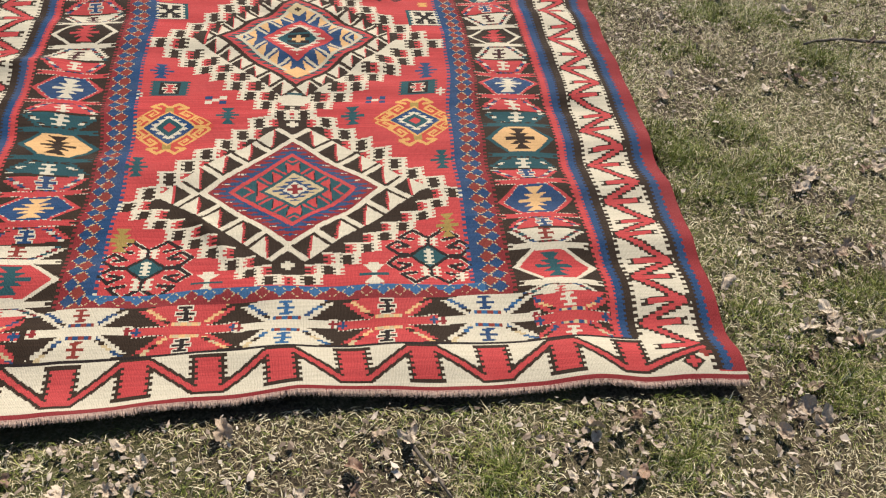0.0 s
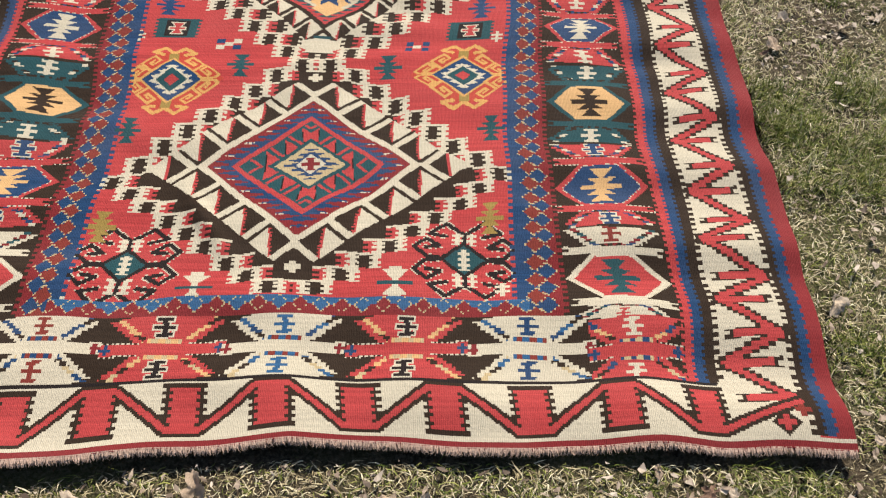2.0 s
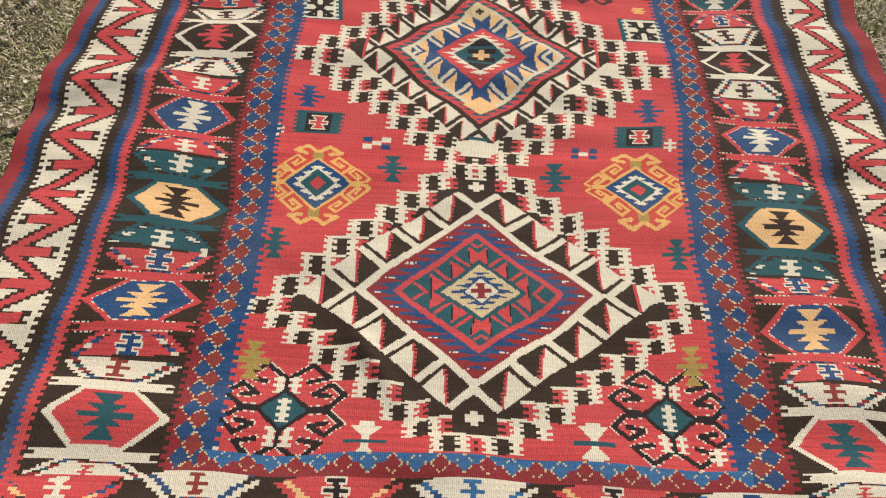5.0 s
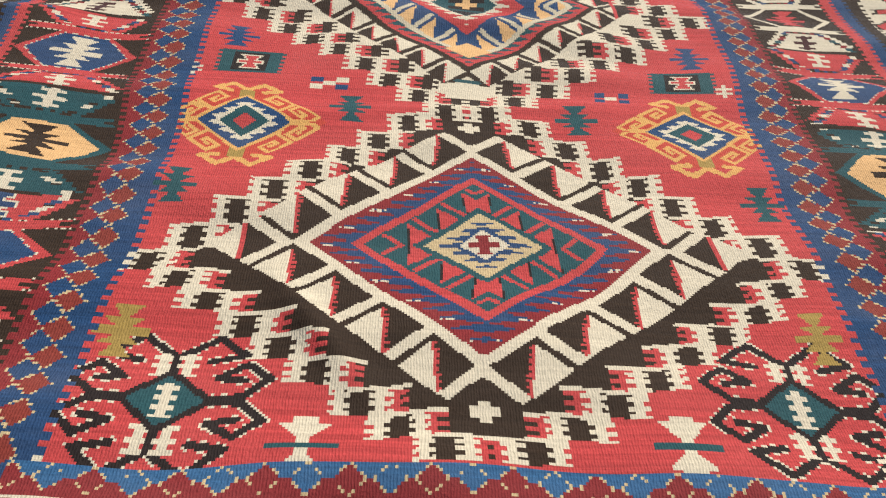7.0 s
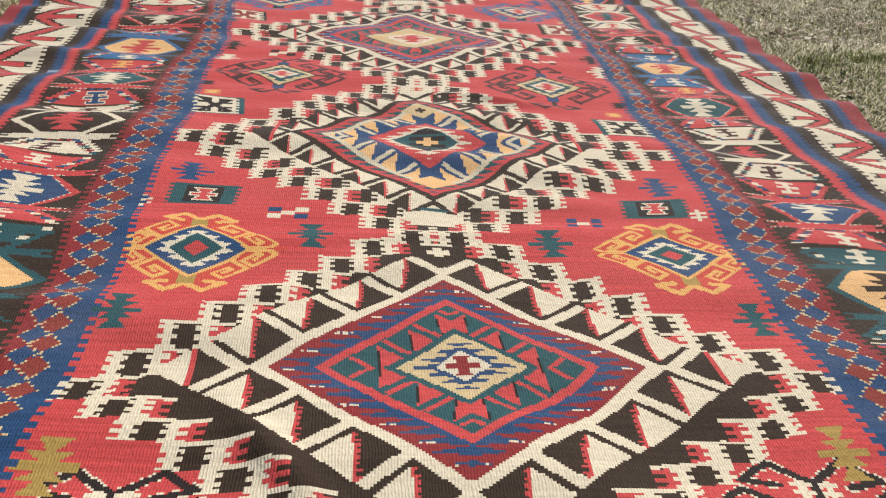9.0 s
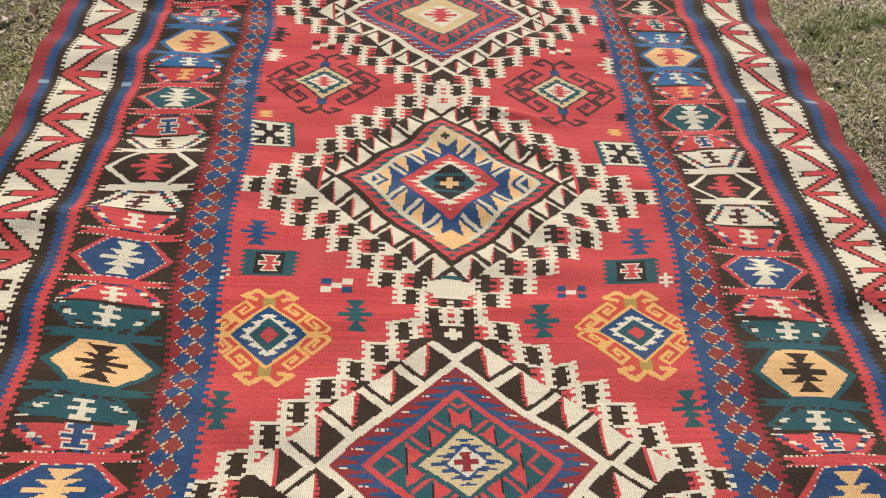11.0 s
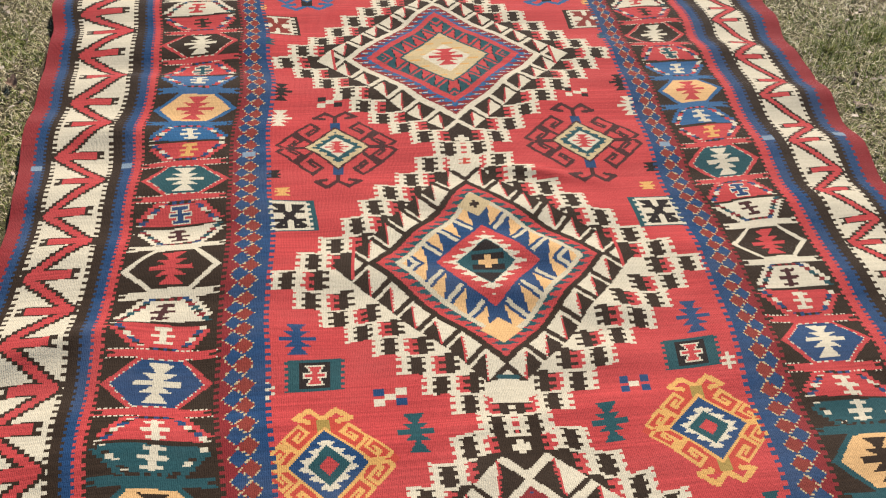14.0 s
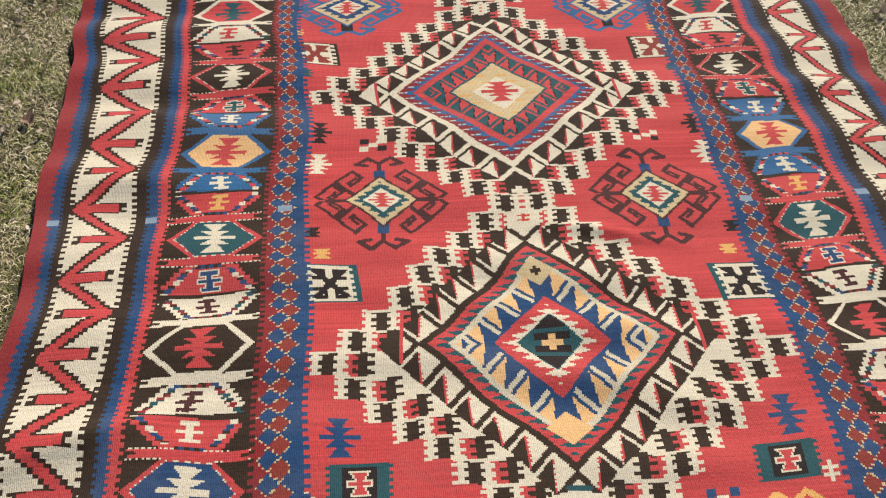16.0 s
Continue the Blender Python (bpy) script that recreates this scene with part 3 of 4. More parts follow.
def end_unit(cx, cy, fill, hcol, stripe, hw=0.100):
    pid = new_part("border_star", "%s eight-armed star in the end border" % fill)
    W = Win(cx - hw - 0.002, cx + hw + 0.002, cy - 0.0635, cy + 0.0635)
    x, y = W.u - cx, W.v - cy - 0.03 * (W.u - cx)
    ax = np.abs(x)
    other = "blue" if fill == "cream" else "apricot"
    for s in (-1, 1):
        yy = y * s
        t = np.clip((yy - 0.010) / 0.053, 0, 1)
        half = 0.020 + 0.062 * np.floor(t * 8 + 0.5) / 8
        on = (yy > 0.010) & (yy < 0.0635) & (ax < hw)
        W.paint(on & (ax > half + 0.010) & (ax < half + 0.024) & (t < 0.86), fill, pid)
        edge = on & (ax >= half - 0.002) & (ax < half + 0.010)
        dash = (t * 1.25 + 0.3 * (x > 0) + 0.2 * s) % 1.0
        W.paint(edge, "brown", pid)
        W.paint(edge & (dash < 0.36), stripe, pid)
        W.paint(edge & (dash > 0.66), other if (x > 0).any() and s > 0 else "beige", pid)
        W.paint(on & (ax < half - 0.002), fill, pid)
        base = on & (yy < 0.0205) & (ax < 0.036)
        W.paint(base, fill, pid)
        W.paint(base & (yy > 0.0125) & (np.abs(x) < 0.028), stripe, pid)
        W.paint(base & (yy > 0.0125) & (np.abs(x) < 0.028) & (((x / 0.022) % 1) < 0.5), "rust" if fill == "cream" else "beige", pid)
        h_comb(W, x + 0.10 * yy, yy - 0.0425, 0.0180, hcol, pid, "cream" if fill == "red" and hcol == "black" else None)
        if fill == "red":
            W.paint((np.abs(yy - 0.0125) < 0.0016) & (ax > 0.038) & (ax < hw) & (saw(x / 0.0085) > 0.45), "cream", pid)
    W.paint((np.abs(y) < 0.0110) & (ax < hw), fill, pid)
    W.paint((np.abs(y) < 0.0105) & (ax > hw - 0.013) & (ax < hw - 0.006), "darkred" if fill == "cream" else "blue", pid)
    W.paint((np.abs(y) < 0.0040) & (ax > hw - 0.018), "darkred" if fill == "cream" else "blue", pid)


for cx, fill, hc, st in ((-0.604, "red", "cream", "blue"), (-0.408, "cream", "rust", "blue"), (-0.199, "red", "black", "apricot"),
                         (0.002, "cream", "sky", "sky"), (0.212, "red", "black", "apricot"), (0.420, "cream", "blue", "sky"), (0.592, "red", "cream", "blue")):
    hw = 0.104 if abs(cx) < 0.5 else 0.080
    end_unit(cx, 0.471 - 0.010 * (abs(cx) > 0.5), fill, hc, st, hw)
    end_unit(cx, 3.480, fill, hc, st, hw)

# -- narrow stripes --
def stripe(name, label, a0, a1, col, tooth=0.0, per=0.014, v0=0.400, v1=3.552):
    t = tooth * comb(V, per)
    for half in (U < 0, U > 0):
        pid = new_part(name, label)
        ALL.paint(half & (A > a0 - t) & (A < a1) & (V > v0) & (V < v1), col, pid)
    return pid


stripe("red_stripe", "narrow toothed red stripe", 0.675, 0.695, "red", 0.007)
stripe("blue_stripe", "narrow toothed blue stripe", 0.693, 0.715, "blue", 0.005, 0.011)
stripe("brown_stripe", "narrow dark brown guard stripe", 0.713, 0.730, "brown", 0.006, 0.013)

# -- cream outer border with zigzag --
ZB = new_part("zigzag_border", "cream border with red and brown zigzag")
ALL.paint((A > 0.729) & (A < 0.858) & (V > 0.30) & (V < 3.65), "cream", ZB)
ALL.paint((A < 0.74) & ((V < 0.404) | (V > 3.548)), "cream", ZB)
ALL.paint((A < 0.725) & (np.abs(V - 0.4045) < 0.0025), "black", ZB)


def bars_zigzag(win, pts, bars, comb_axis, wb=0.0142, wr=0.0064):
    """Brown-edged red line along pts, with red bars; comb_axis 0: bars lie along u, 1: along v."""
    zig = new_part("zigzag", "red zigzag with stepped brown outline")
    real_v = win.v
    for col, wd in (("brown", wb), ("red", wr)):
        win.v = (np.floor(real_v / 0.0072) + 0.5) * 0.0072 if comb_axis == 0 else real_v
        win.paint(line(win, pts, wd), col, zig)
        win.v = real_v
        for (x0, y0), (x1, y1), hw in bars:
            g = (wd - wr)
            cx, cy, lx, ly = (x0 + x1) / 2, (y0 + y1) / 2, abs(x1 - x0) / 2, abs(y1 - y0) / 2
            if comb_axis == 0:
                tt = g * (0.4 + 1.0 * (np.abs(win.v - cy) > 0.0040))
                m = (np.abs(win.u - cx) < lx + tt * 1.6) & (np.abs(win.v - cy - 0.05 * (win.u - cx)) < hw + g * 0.36)
            else:
                tt = (0.0105 if col == "brown" else 0) + 0.006 * comb(win.v + (0.006 if col == "red" else 0), 0.0135)
                m = (np.abs(win.u - cx) < hw + tt) & (np.abs(win.v - cy) < ly + g * 1.2)
            win.paint(m, col, zig)


def side_zigzag(sign, vs_out, lag, stout, wb, wr):
    W = Win(*((0.72, 0.87) if sign > 0 else (-0.87, -0.72)), 0.30, 3.65)
    pts, bars = [], []
    uo, ui = 0.842 * sign, 0.748 * sign
    for va, vb in zip(vs_out, vs_out[1:] + [vs_out[-1] + 0.18]):
        vm = va + (vb - va) * lag
        pts += [(uo, va), (ui, vm)]
        bars.append(((uo, va + 0.004), (ui + 0.016 * sign, va + 0.004), stout))
        bars.append(((ui, vm - 0.004), (uo - 0.016 * sign, vm - 0.004), stout))
    bars_zigzag(W, pts, bars, 0, wb, wr)


def spaced(v, p0, p1, top=3.55):
    out = []
    while v < top:
        out.append(v)
        v += p0 + (p1 - p0) * min(1, (v - 0.4) / 1.8)
    return out


side_zigzag(1, spaced(0.373, 0.125, 0.186), 0.62, 0.0072, 0.0120, 0.0062)
side_zigzag(-1, [0.36, 0.50, 0.645, 0.79, 0.94, 1.09, 1.25, 1.42, 1.60, 1.78, 1.98, 2.184, 2.39, 2.586, 2.78, 2.98, 3.18, 3.38], 0.55, 0.0105, 0.0142, 0.0074)

for vb, s in ((0.3045, 1), (3.6475, -1)):
    W = Win(-0.86, 0.86, min(vb, vb + 0.1 * s) - 0.004, max(vb, vb + 0.1 * s) + 0.004)
    W.v = vb + (W.v - vb)
    pts, bars = [(-0.845, vb + 0.065 * s)], []
    for k in range(-5, 6):
        uk = -0.008 + 0.1405 * k
        if abs(uk) > 0.72:
            continue
        if k % 2 == 0:
            pts.append((uk - 0.026, vb + 0.086 * s)), pts.append((uk + 0.026, vb + 0.086 * s))
            bars.append(((uk, vb + 0.013 * s), (uk, vb + 0.086 * s), 0.0205))
        else:
            pts.append((uk - 0.026, vb + 0.013 * s)), pts.append((uk + 0.026, vb + 0.013 * s))
            bars.append(((uk, vb + 0.012 * s), (uk, vb + 0.086 * s), 0.0205))
    pts.append((0.845, vb + 0.065 * s))
    bars_zigzag(W, pts, bars, 1, 0.0118, 0.0050)
small("corner_motif", "small brown and red cross at the corner", 0.815, 0.329, 0.03, 0.03,
      lambda W, x, y, pid: (W.paint(np.abs(x) + np.abs(y) < 0.022, "brown", pid),
                            W.paint((np.abs(x) < 0.005) & (np.abs(y) < 0.013) | (np.abs(y) < 0.005) & (np.abs(x) < 0.013), "red", pid)))
small("corner_motif", "tiny rust cross at the corner", 0.842, 0.352, 0.03, 0.03,
      lambda W, x, y, pid: W.paint((np.abs(x) < 0.004) & (np.abs(y) < 0.012) | (np.abs(y) < 0.004) & (np.abs(x) < 0.012), "rust", pid))

stripe("toothed_edge", "brown comb teeth along the cream border", 0.7285, 0.733, "brown", 0.0, 0.013, 0.41, 3.54)
TE = len(PARTS) - 1
ALL.paint((A > 0.725) & (A < 0.741) & comb(V, 0.0155) & (V > 0.41) & (V < 3.54), "brown", TE)
ALL.paint((A > 0.845) & (A < 0.86) & comb(V, 0.0155) & (V > 0.31) & (V < 3.64), "brown", TE)
stripe("brown_stripe", "narrow dark brown guard stripe", 0.856, 0.875, "brown", 0.0, 0.014, 0.31, 3.64)
stripe("blue_stripe", "outer toothed blue stripe", 0.873, 0.896, "blue", 0.006, 0.012, 0.31, 3.64)
stripe("selvedge", "dark madder-red selvedge", 0.893, 1.0, "crimson", 0.004, 0.017, 0.2, 3.8)
# where the weaver ran out of blue, one pale pass across
for half in (U < 0, U > 0):
    pass_v = np.abs(V - 1.948 - 0.004 * np.sin(U * 9)) < 0.009
    for a0, a1 in ((0.424, 0.452), (0.694, 0.714), (0.872, 0.896)):
        MEND = new_part("pale_pass", "pale grey weft pass crossing the blue stripe")
        ALL.paint(half & pass_v & (A > a0) & (A < a1), "denim", MEND)

for half, cord in ((V < 0.300, 0.303), (V > 3.652, 3.649)):
    END = new_part("end_band", "dark red woven end band with pale cord")
    ALL.paint(half, "darkred", END)
    ALL.paint(np.abs(V - cord) < 0.0022, "cream", END)

# ground colours fall into pieces between the motifs
def split_ground(ground, name, label):
    runs, parent, prev = [], [], []

    def root(k):
        while parent[k] != k:
            parent[k] = parent[parent[k]]
            k = parent[k]
        return k

    for j in range(NV):
        row = np.concatenate(([0], (PID[j] == ground).astype(np.int8), [0]))
        edges = np.flatnonzero(np.diff(row))
        now = []
        for a, b in zip(edges[::2], edges[1::2]):
            k = len(runs)
            runs.append((j, a, b))
            parent.append(k)
            for a2, b2, k2 in prev:
                if a < b2 and a2 < b:
                    parent[root(k)] = root(k2)
            now.append((a, b, k))
        prev = now
    size = {}
    for k, (j, a, b) in enumerate(runs):
        size[root(k)] = size.get(root(k), 0) + b - a
    ids = {r: new_part(name, label) for r, n in size.items() if n > 400}
    for k, (j, a, b) in enumerate(runs):
        r = root(k)
        PID[j, a:b] = ids[r] if r in ids else PID[j, max(0, a - 1)]


split_ground(FIELD, "field", "faded madder-red woven field")
split_ground(BORDER, "main_border", "dark brown border ground between coloured hexagons")

# ---- the rug's lie on the ground ----
KN = np.array([0.0, 0.400, 0.484, 0.675, 0.729, 0.855, 0.924])
KR = np.array([[0, .400, .487, .679, .724, .857, .913], [0, .400, .484, .675, .729, .855, .923], [0, .43, .500, .672, .738, .848, .922], [0, .435, .490, .665, .738, .845, .930]])
KR_V = np.array([0.60, 0.81, 1.66, 2.58])
KL = np.array([[0, .398, .475, .684, .732, .860, .922], [0, .425, .510, .702, .750, .876, .932], [0, .436, .509, .701, .759, .893, .963], [0, .466, .527, .734, .784, .948, 1.012]])
KL_V = np.array([0.92, 1.62, 2.15, 2.77])


def side_map(a, v, kv, k):
    v = np.clip(v, kv[0], kv[-1])
    out = np.zeros_like(a)
    i = np.clip(np.searchsorted(kv, v) - 1, 0, len(kv) - 2)
    f = (v - kv[i]) / (kv[i + 1] - kv[i])
    f = f * f * (3 - 2 * f)
    for j in range(len(KN) - 1):
        lo = k[i, j] * (1 - f) + k[i + 1, j] * f
        hi = k[i, j + 1] * (1 - f) + k[i + 1, j + 1] * f
        m = (a >= KN[j]) & ((a < KN[j + 1]) | (j == len(KN) - 2))
        t = (a - KN[j]) / (KN[j + 1] - KN[j])
        out = np.where(m, lo + (hi - lo) * t, out)
    return out


def lie(u, v):
    """Where a point of the weave lies in the world."""
    x = np.where(u >= 0, side_map(np.abs(u), v, KR_V, KR), -side_map(np.abs(u), v, KL_V, KL))
    edge = np.interp(u, (-0.9, -0.41, -0.2, 0.02, 0.14, 0.55, 0.92), (-0.06, -0.036, -0.007, 0.008, 0.002, -0.004, -0.010))
    y = v + edge * np.exp(-(v - 0.288) / 0.16)
    x = x + (value_noise(u + 7, v + 7, 0.13, 51) - 0.5) * 0.008
    y = y + (value_noise(u + 7, v + 7, 0.11, 52) - 0.5) * 0.009
    x = x + 0.0035 * np.sin(9.1 * v + 2.0 * u) + 0.002 * np.sin(23 * v + 1.0)
    y = y + 0.003 * np.sin(11 * u + 3 * v) + 0.0015 * np.sin(31 * u + 1.7)
    return x, y, height(x, y)


def height(x, y):
    z = 0.0020 * np.sin(3.1 * x + 1.3 * y + 0.5) * np.sin(4.3 * y + 0.7) + 0.0020 * np.sin(9 * y + 2 * x) * np.sin(2.2 * x + 1)
    z += 0.0022 * np.sin(15 * y - 4 * x + 1) * np.sin(3.0 * x - 2 * y) + 0.0018 * np.sin(21 * x + 5 * y) * np.sin(2.6 * y + 1)
    z += (value_noise(x + 5, y + 5, 0.16, 5) - 0.5) * 0.0055 + (value_noise(x + 5, y + 5, 0.06, 6) - 0.5) * 0.0025
    z += (value_noise(x * 0.33 + 9, y + 9, 0.055, 7) - 0.5) * 0.0095 * (0.35 + value_noise(x + 2, y + 2, 0.3, 8))
    z += 0.010 * np.exp(-((y - 1.86 + 0.25 * (x - 0.15)) / 0.018) ** 2) * np.exp(-((x - 0.17) / 0.10) ** 2)
    z += 0.010 * np.exp(-((y - 1.42 - 0.3 * (x + 0.8)) / 0.025) ** 2) * np.exp(-((x + 0.75) / 0.16) ** 2)
    z += 0.010 * np.exp(-((x + 0.16 + 0.6 * (y - 0.72)) / 0.022) ** 2) * np.exp(-((y - 0.74) / 0.07) ** 2)
    z += 0.0055 * np.sin(2 * np.pi * (y + 0.25 * x) / 0.135) * np.exp(-((x - 0.03) / 0.26) ** 2 - ((y - 1.62) / 0.22) ** 2)
    z += 0.0060 * np.exp(-((y - 1.215 - 0.15 * x) / 0.022) ** 2) * np.exp(-(x / 0.22) ** 2)
    z += 0.0060 * np.exp(-((y - 1.02 - 0.55 * (x + 0.25)) / 0.030) ** 2) * np.exp(-((x + 0.22) / 0.15) ** 2)
    rim = np.clip((np.abs(x) - 0.38) / 0.25, 0, 1)
    z += (0.0030 + 0.0042 * rim) * np.sin(2 * np.pi * y / 0.19 + 2.6 * x + 1.5 * np.sin(2.1 * y)) * (0.3 + value_noise(x + 4, y + 4, 0.35, 9))
    near = np.exp(-np.maximum(0, y - 0.28) / 0.10)
    z += near * 0.0030 * np.sin(10.5 * x + 0.6) + near * 0.002 * np.sin(23 * x)
    return z


rug = tagged(new("kilim_rug"), "large flat-woven wool rug with red medallions, lying on grass", "rug")


def build_rug():
    ue = -UMAX + np.arange(NU + 1) * (2 * UMAX / NU)
    ve = V0 + np.arange(NV + 1) * ((V1 - V0) / NV)
    gu, gv = np.meshgrid(ue, ve)
    x, y, z = lie(gu, gv)
    P = np.stack((x, y, z), -1).reshape(-1, 3)
    idx = np.arange((NV + 1) * (NU + 1)).reshape(NV + 1, NU + 1)
    quad = np.stack((idx[:-1, :-1], idx[:-1, 1:], idx[1:, 1:], idx[1:, :-1]), -1).reshape(-1, 4)
    pid, col = PID.ravel(), COL.ravel()
    order = np.argsort(pid, kind="stable")
    cuts = np.searchsorted(pid[order], np.arange(len(PARTS) + 1))
    obs = []
    for k, (name, label, parent) in enumerate(PARTS):
        sel = order[cuts[k]:cuts[k + 1]]
        if not len(sel):
            obs.append(None)
            continue
        q = quad[sel]
        used, inv = np.unique(q, return_inverse=True)
        cols, ci = np.unique(col[sel], return_inverse=True)
        me = mesh_from(name, P[used], inv.ravel(), np.full(len(sel), 4), [WOOL[DYE_NAMES[c]] for c in cols], ci)
        obs.append(part(name, me, obs[parent] if parent is not None and obs[parent] else rug, label))
    # underside and rim
    rim = np.concatenate((idx[0, :], idx[1:, -1], idx[-1, -2::-1], idx[-2:0:-1, 0]))
    n = len(rim)
    low = P[rim] - np.array((0, 0, 0.006))
    faces = np.stack((np.arange(n), n + np.arange(n), n + (np.arange(n) + 1) % n, (np.arange(n) + 1) % n), -1)
    me = mesh_from("edge_cord", np.concatenate((P[rim], low)), faces.ravel(), np.full(n, 4), [WOOL["darkred"]])
    part("edge_cord", me, rug, "dark red overcast edge")
    s = 6
    sub = idx[::s, ::s]
    used, inv = np.unique(np.stack((sub[:-1, :-1], sub[1:, :-1], sub[1:, 1:], sub[:-1, 1:]), -1).reshape(-1, 4), return_inverse=True)
    nq = (sub.shape[0] - 1) * (sub.shape[1] - 1)
    me = mesh_from("backing", P[used] - np.array((0, 0, 0.009)), inv.ravel(), np.full(nq, 4), [WOOL["rust"]])
    part("backing", me, rug, "woven underside")


build_rug()


def fringe(v_edge, out):
    rng = np.random.RandomState(3)
    n = 4200
    u = rng.uniform(-UMAX + 0.003, UMAX - 0.003, n)
    x, y, z = lie(u, np.full(n, v_edge))
    ln = rng.uniform(0.005, 0.015, n)
    dx = rng.normal(0, 0.35, n) * ln
    w = rng.uniform(0.0005, 0.0010, n)
    verts = np.zeros((n, 5, 3))
    for i, (t, k, dz) in enumerate(((0, -1, 0.0005), (0, 1, 0.0005), (0.6, 1, -0.002), (0.6, -1, -0.002), (1, 0, -0.006))):
        verts[:, i, 0] = x + dx * t * t + k * w
        verts[:, i, 1] = y + out * (ln * t) - out * 0.002
        verts[:, i, 2] = z + dz + 0.002 * rng.uniform(-1, 1, n) * t
    b = (np.arange(n) * 5)[:, None]
    faces = np.concatenate((b + (0, 1, 2, 3), b + (3, 2, 4)), 1)
    me = mesh_from("fringe", verts.reshape(-1, 3), faces.ravel(), np.tile((4, 3), n), [FRINGE], None, False)
    ob = part("fringe", me, rug, "short frayed pinkish wool fringe")
    ob["kind"] = "stuff"


FRINGE = wool("wool_fringe", (0.66, 0.45, 0.34), 0.3, 0.15)
fringe(V0, -1)
fringe(V1, 1)

# ---- ground ----
GROUND_Z = -0.034


def ground_h(x, y):
    return GROUND_Z + (value_noise(x + 20, y + 20, 0.35, 11) - 0.5) * 0.022 + (value_noise(x + 20, y + 20, 0.11, 12) - 0.5) * 0.010


def soil_material():
    m, nt, b = base_mat("thatch_and_soil", 0.95, 0.1)
    co = nt.nodes.new("ShaderNodeTexCoord").outputs["Object"]
    n1, n2, n3 = noise_tex(nt, co, 2.2, 5), noise_tex(nt, co, 38.0, 5, 0.75), noise_tex(nt, co, 160.0, 3, 0.7)
    c = mix_col(nt, ramp(nt, n2, 0.35, 0.65), (0.018, 0.013, 0.009), (0.100, 0.074, 0.046))
    c = mix_col(nt, ramp(nt, n1, 0.42, 0.62, 0, 0.6), c, (0.095, 0.105, 0.032))
    c = mix_col(nt, ramp(nt, n3, 0.45, 0.75, 0, 0.6), c, (0.26, 0.21, 0.14))
    nt.links.new(c, b.inputs["Base Color"])
    bump = node(nt, "ShaderNodeBump", Strength=0.8, Distance=0.012)
    nt.links.new(math_node(nt, 'ADD', n2, n3), bump.inputs["Height"])
    nt.links.new(bump.outputs[0], b.inputs["Normal"])
    return m


def graded(c, half, n):
    t = np.linspace(-1, 1, n)
    return c + np.sign(t) * (np.abs(t) * 5 + (np.abs(t) ** 9) * (half - 5))


def build_ground():
    n = 281
    gx, gy = np.meshgrid(graded(0.3, 900, n), graded(1.6, 900, n))
    z = np.where((np.abs(gx) < 8) & (np.abs(gy) < 9), ground_h(gx, gy), GROUND_Z)
    idx = np.arange(n * n).reshape(n, n)
    quad = np.stack((idx[:-1, :-1], idx[:-1, 1:], idx[1:, 1:], idx[1:, :-1]), -1).reshape(-1, 4)
    me = mesh_from("ground", np.stack((gx, gy, z), -1).reshape(-1, 3), quad.ravel(), np.full(len(quad), 4), [soil_material()])
    tagged(new("ground", me), "spring lawn of thin grass, dry thatch and bare soil", "lawn", kind="structure")


build_ground()


def on_rug(x, y, margin=0.0):
    left = np.interp(y, KL_V, KL[:, -1])
    right = np.interp(y, KR_V, KR[:, -1])
    yn = 0.284 + np.interp(x, (-0.9, -0.41, -0.2, 0.02, 0.14, 0.55, 0.92), (-0.06, -0.036, -0.007, 0.008, 0.002, -0.004, -0.010))
    return (x > -left - margin) & (x < right + margin) & (y > yn - margin) & (y < V1 + margin)


LITTER_SPOTS = ((0.55, 0.11), (0.97, 0.22), (1.25, 0.64), (1.12, 0.38), (1.28, 0.89), (1.33, 0.61), (0.88, 0.12), (1.00, 0.82), (0.65, 0.17), (1.06, 1.27),
                (1.30, 1.45), (0.96, 1.68), (1.53, 1.38), (1.51, 1.02), (1.20, 1.38), (1.58, 1.76), (1.14, 1.78), (-1.12, 1.80), (-1.20, 2.25), (1.15, 2.70), (-0.30, 0.14), (0.22, 0.13))
GREEN_SPOTS = ((1.08, 0.89), (1.05, 0.43), (1.17, 0.29), (0.75, 0.10), (1.31, 0.53), (0.80, 0.22), (1.15, 1.58), (1.01, 1.06), (1.12, 0.93), (1.25, 1.01),
               (1.30, 1.80), (1.49, 1.76), (1.16, 1.17), (0.96, 1.10), (1.58, 1.50), (-1.08, 2.05), (-1.10, 2.45), (1.10, 2.30), (1.22, 2.45), (-0.55, 0.08), (0.40, 0.10))


def spots(x, y, places, r):
    out = np.zeros_like(x)
    for cx, cy in places:
        out = np.maximum(out, np.exp(-(((x - cx) / r) ** 2 + ((y - cy) / (0.8 * r)) ** 2)))
    return out


def litter_amount(x, y):
    """0..1: how thickly dead leaves lie."""
    return np.clip(0.75 * spots(x, y, LITTER_SPOTS, 0.10) + 0.50 * value_noise(x + 30, y + 30, 0.24, 41) + 0.35 * value_noise(x + 3, y + 3, 0.09, 42) - 0.24
                   - 0.35 * spots(x, y, GREEN_SPOTS, 0.08), 0, 1)


def green_amount(x, y):
    return np.clip(0.80 * spots(x, y, GREEN_SPOTS, 0.085) + 0.55 * value_noise(x + 9, y + 9, 0.22, 31) + 0.40 * value_noise(x + 9, y + 9, 0.07, 32) - 0.26
                   - 0.45 * spots(x, y, LITTER_SPOTS, 0.09), 0, 1)


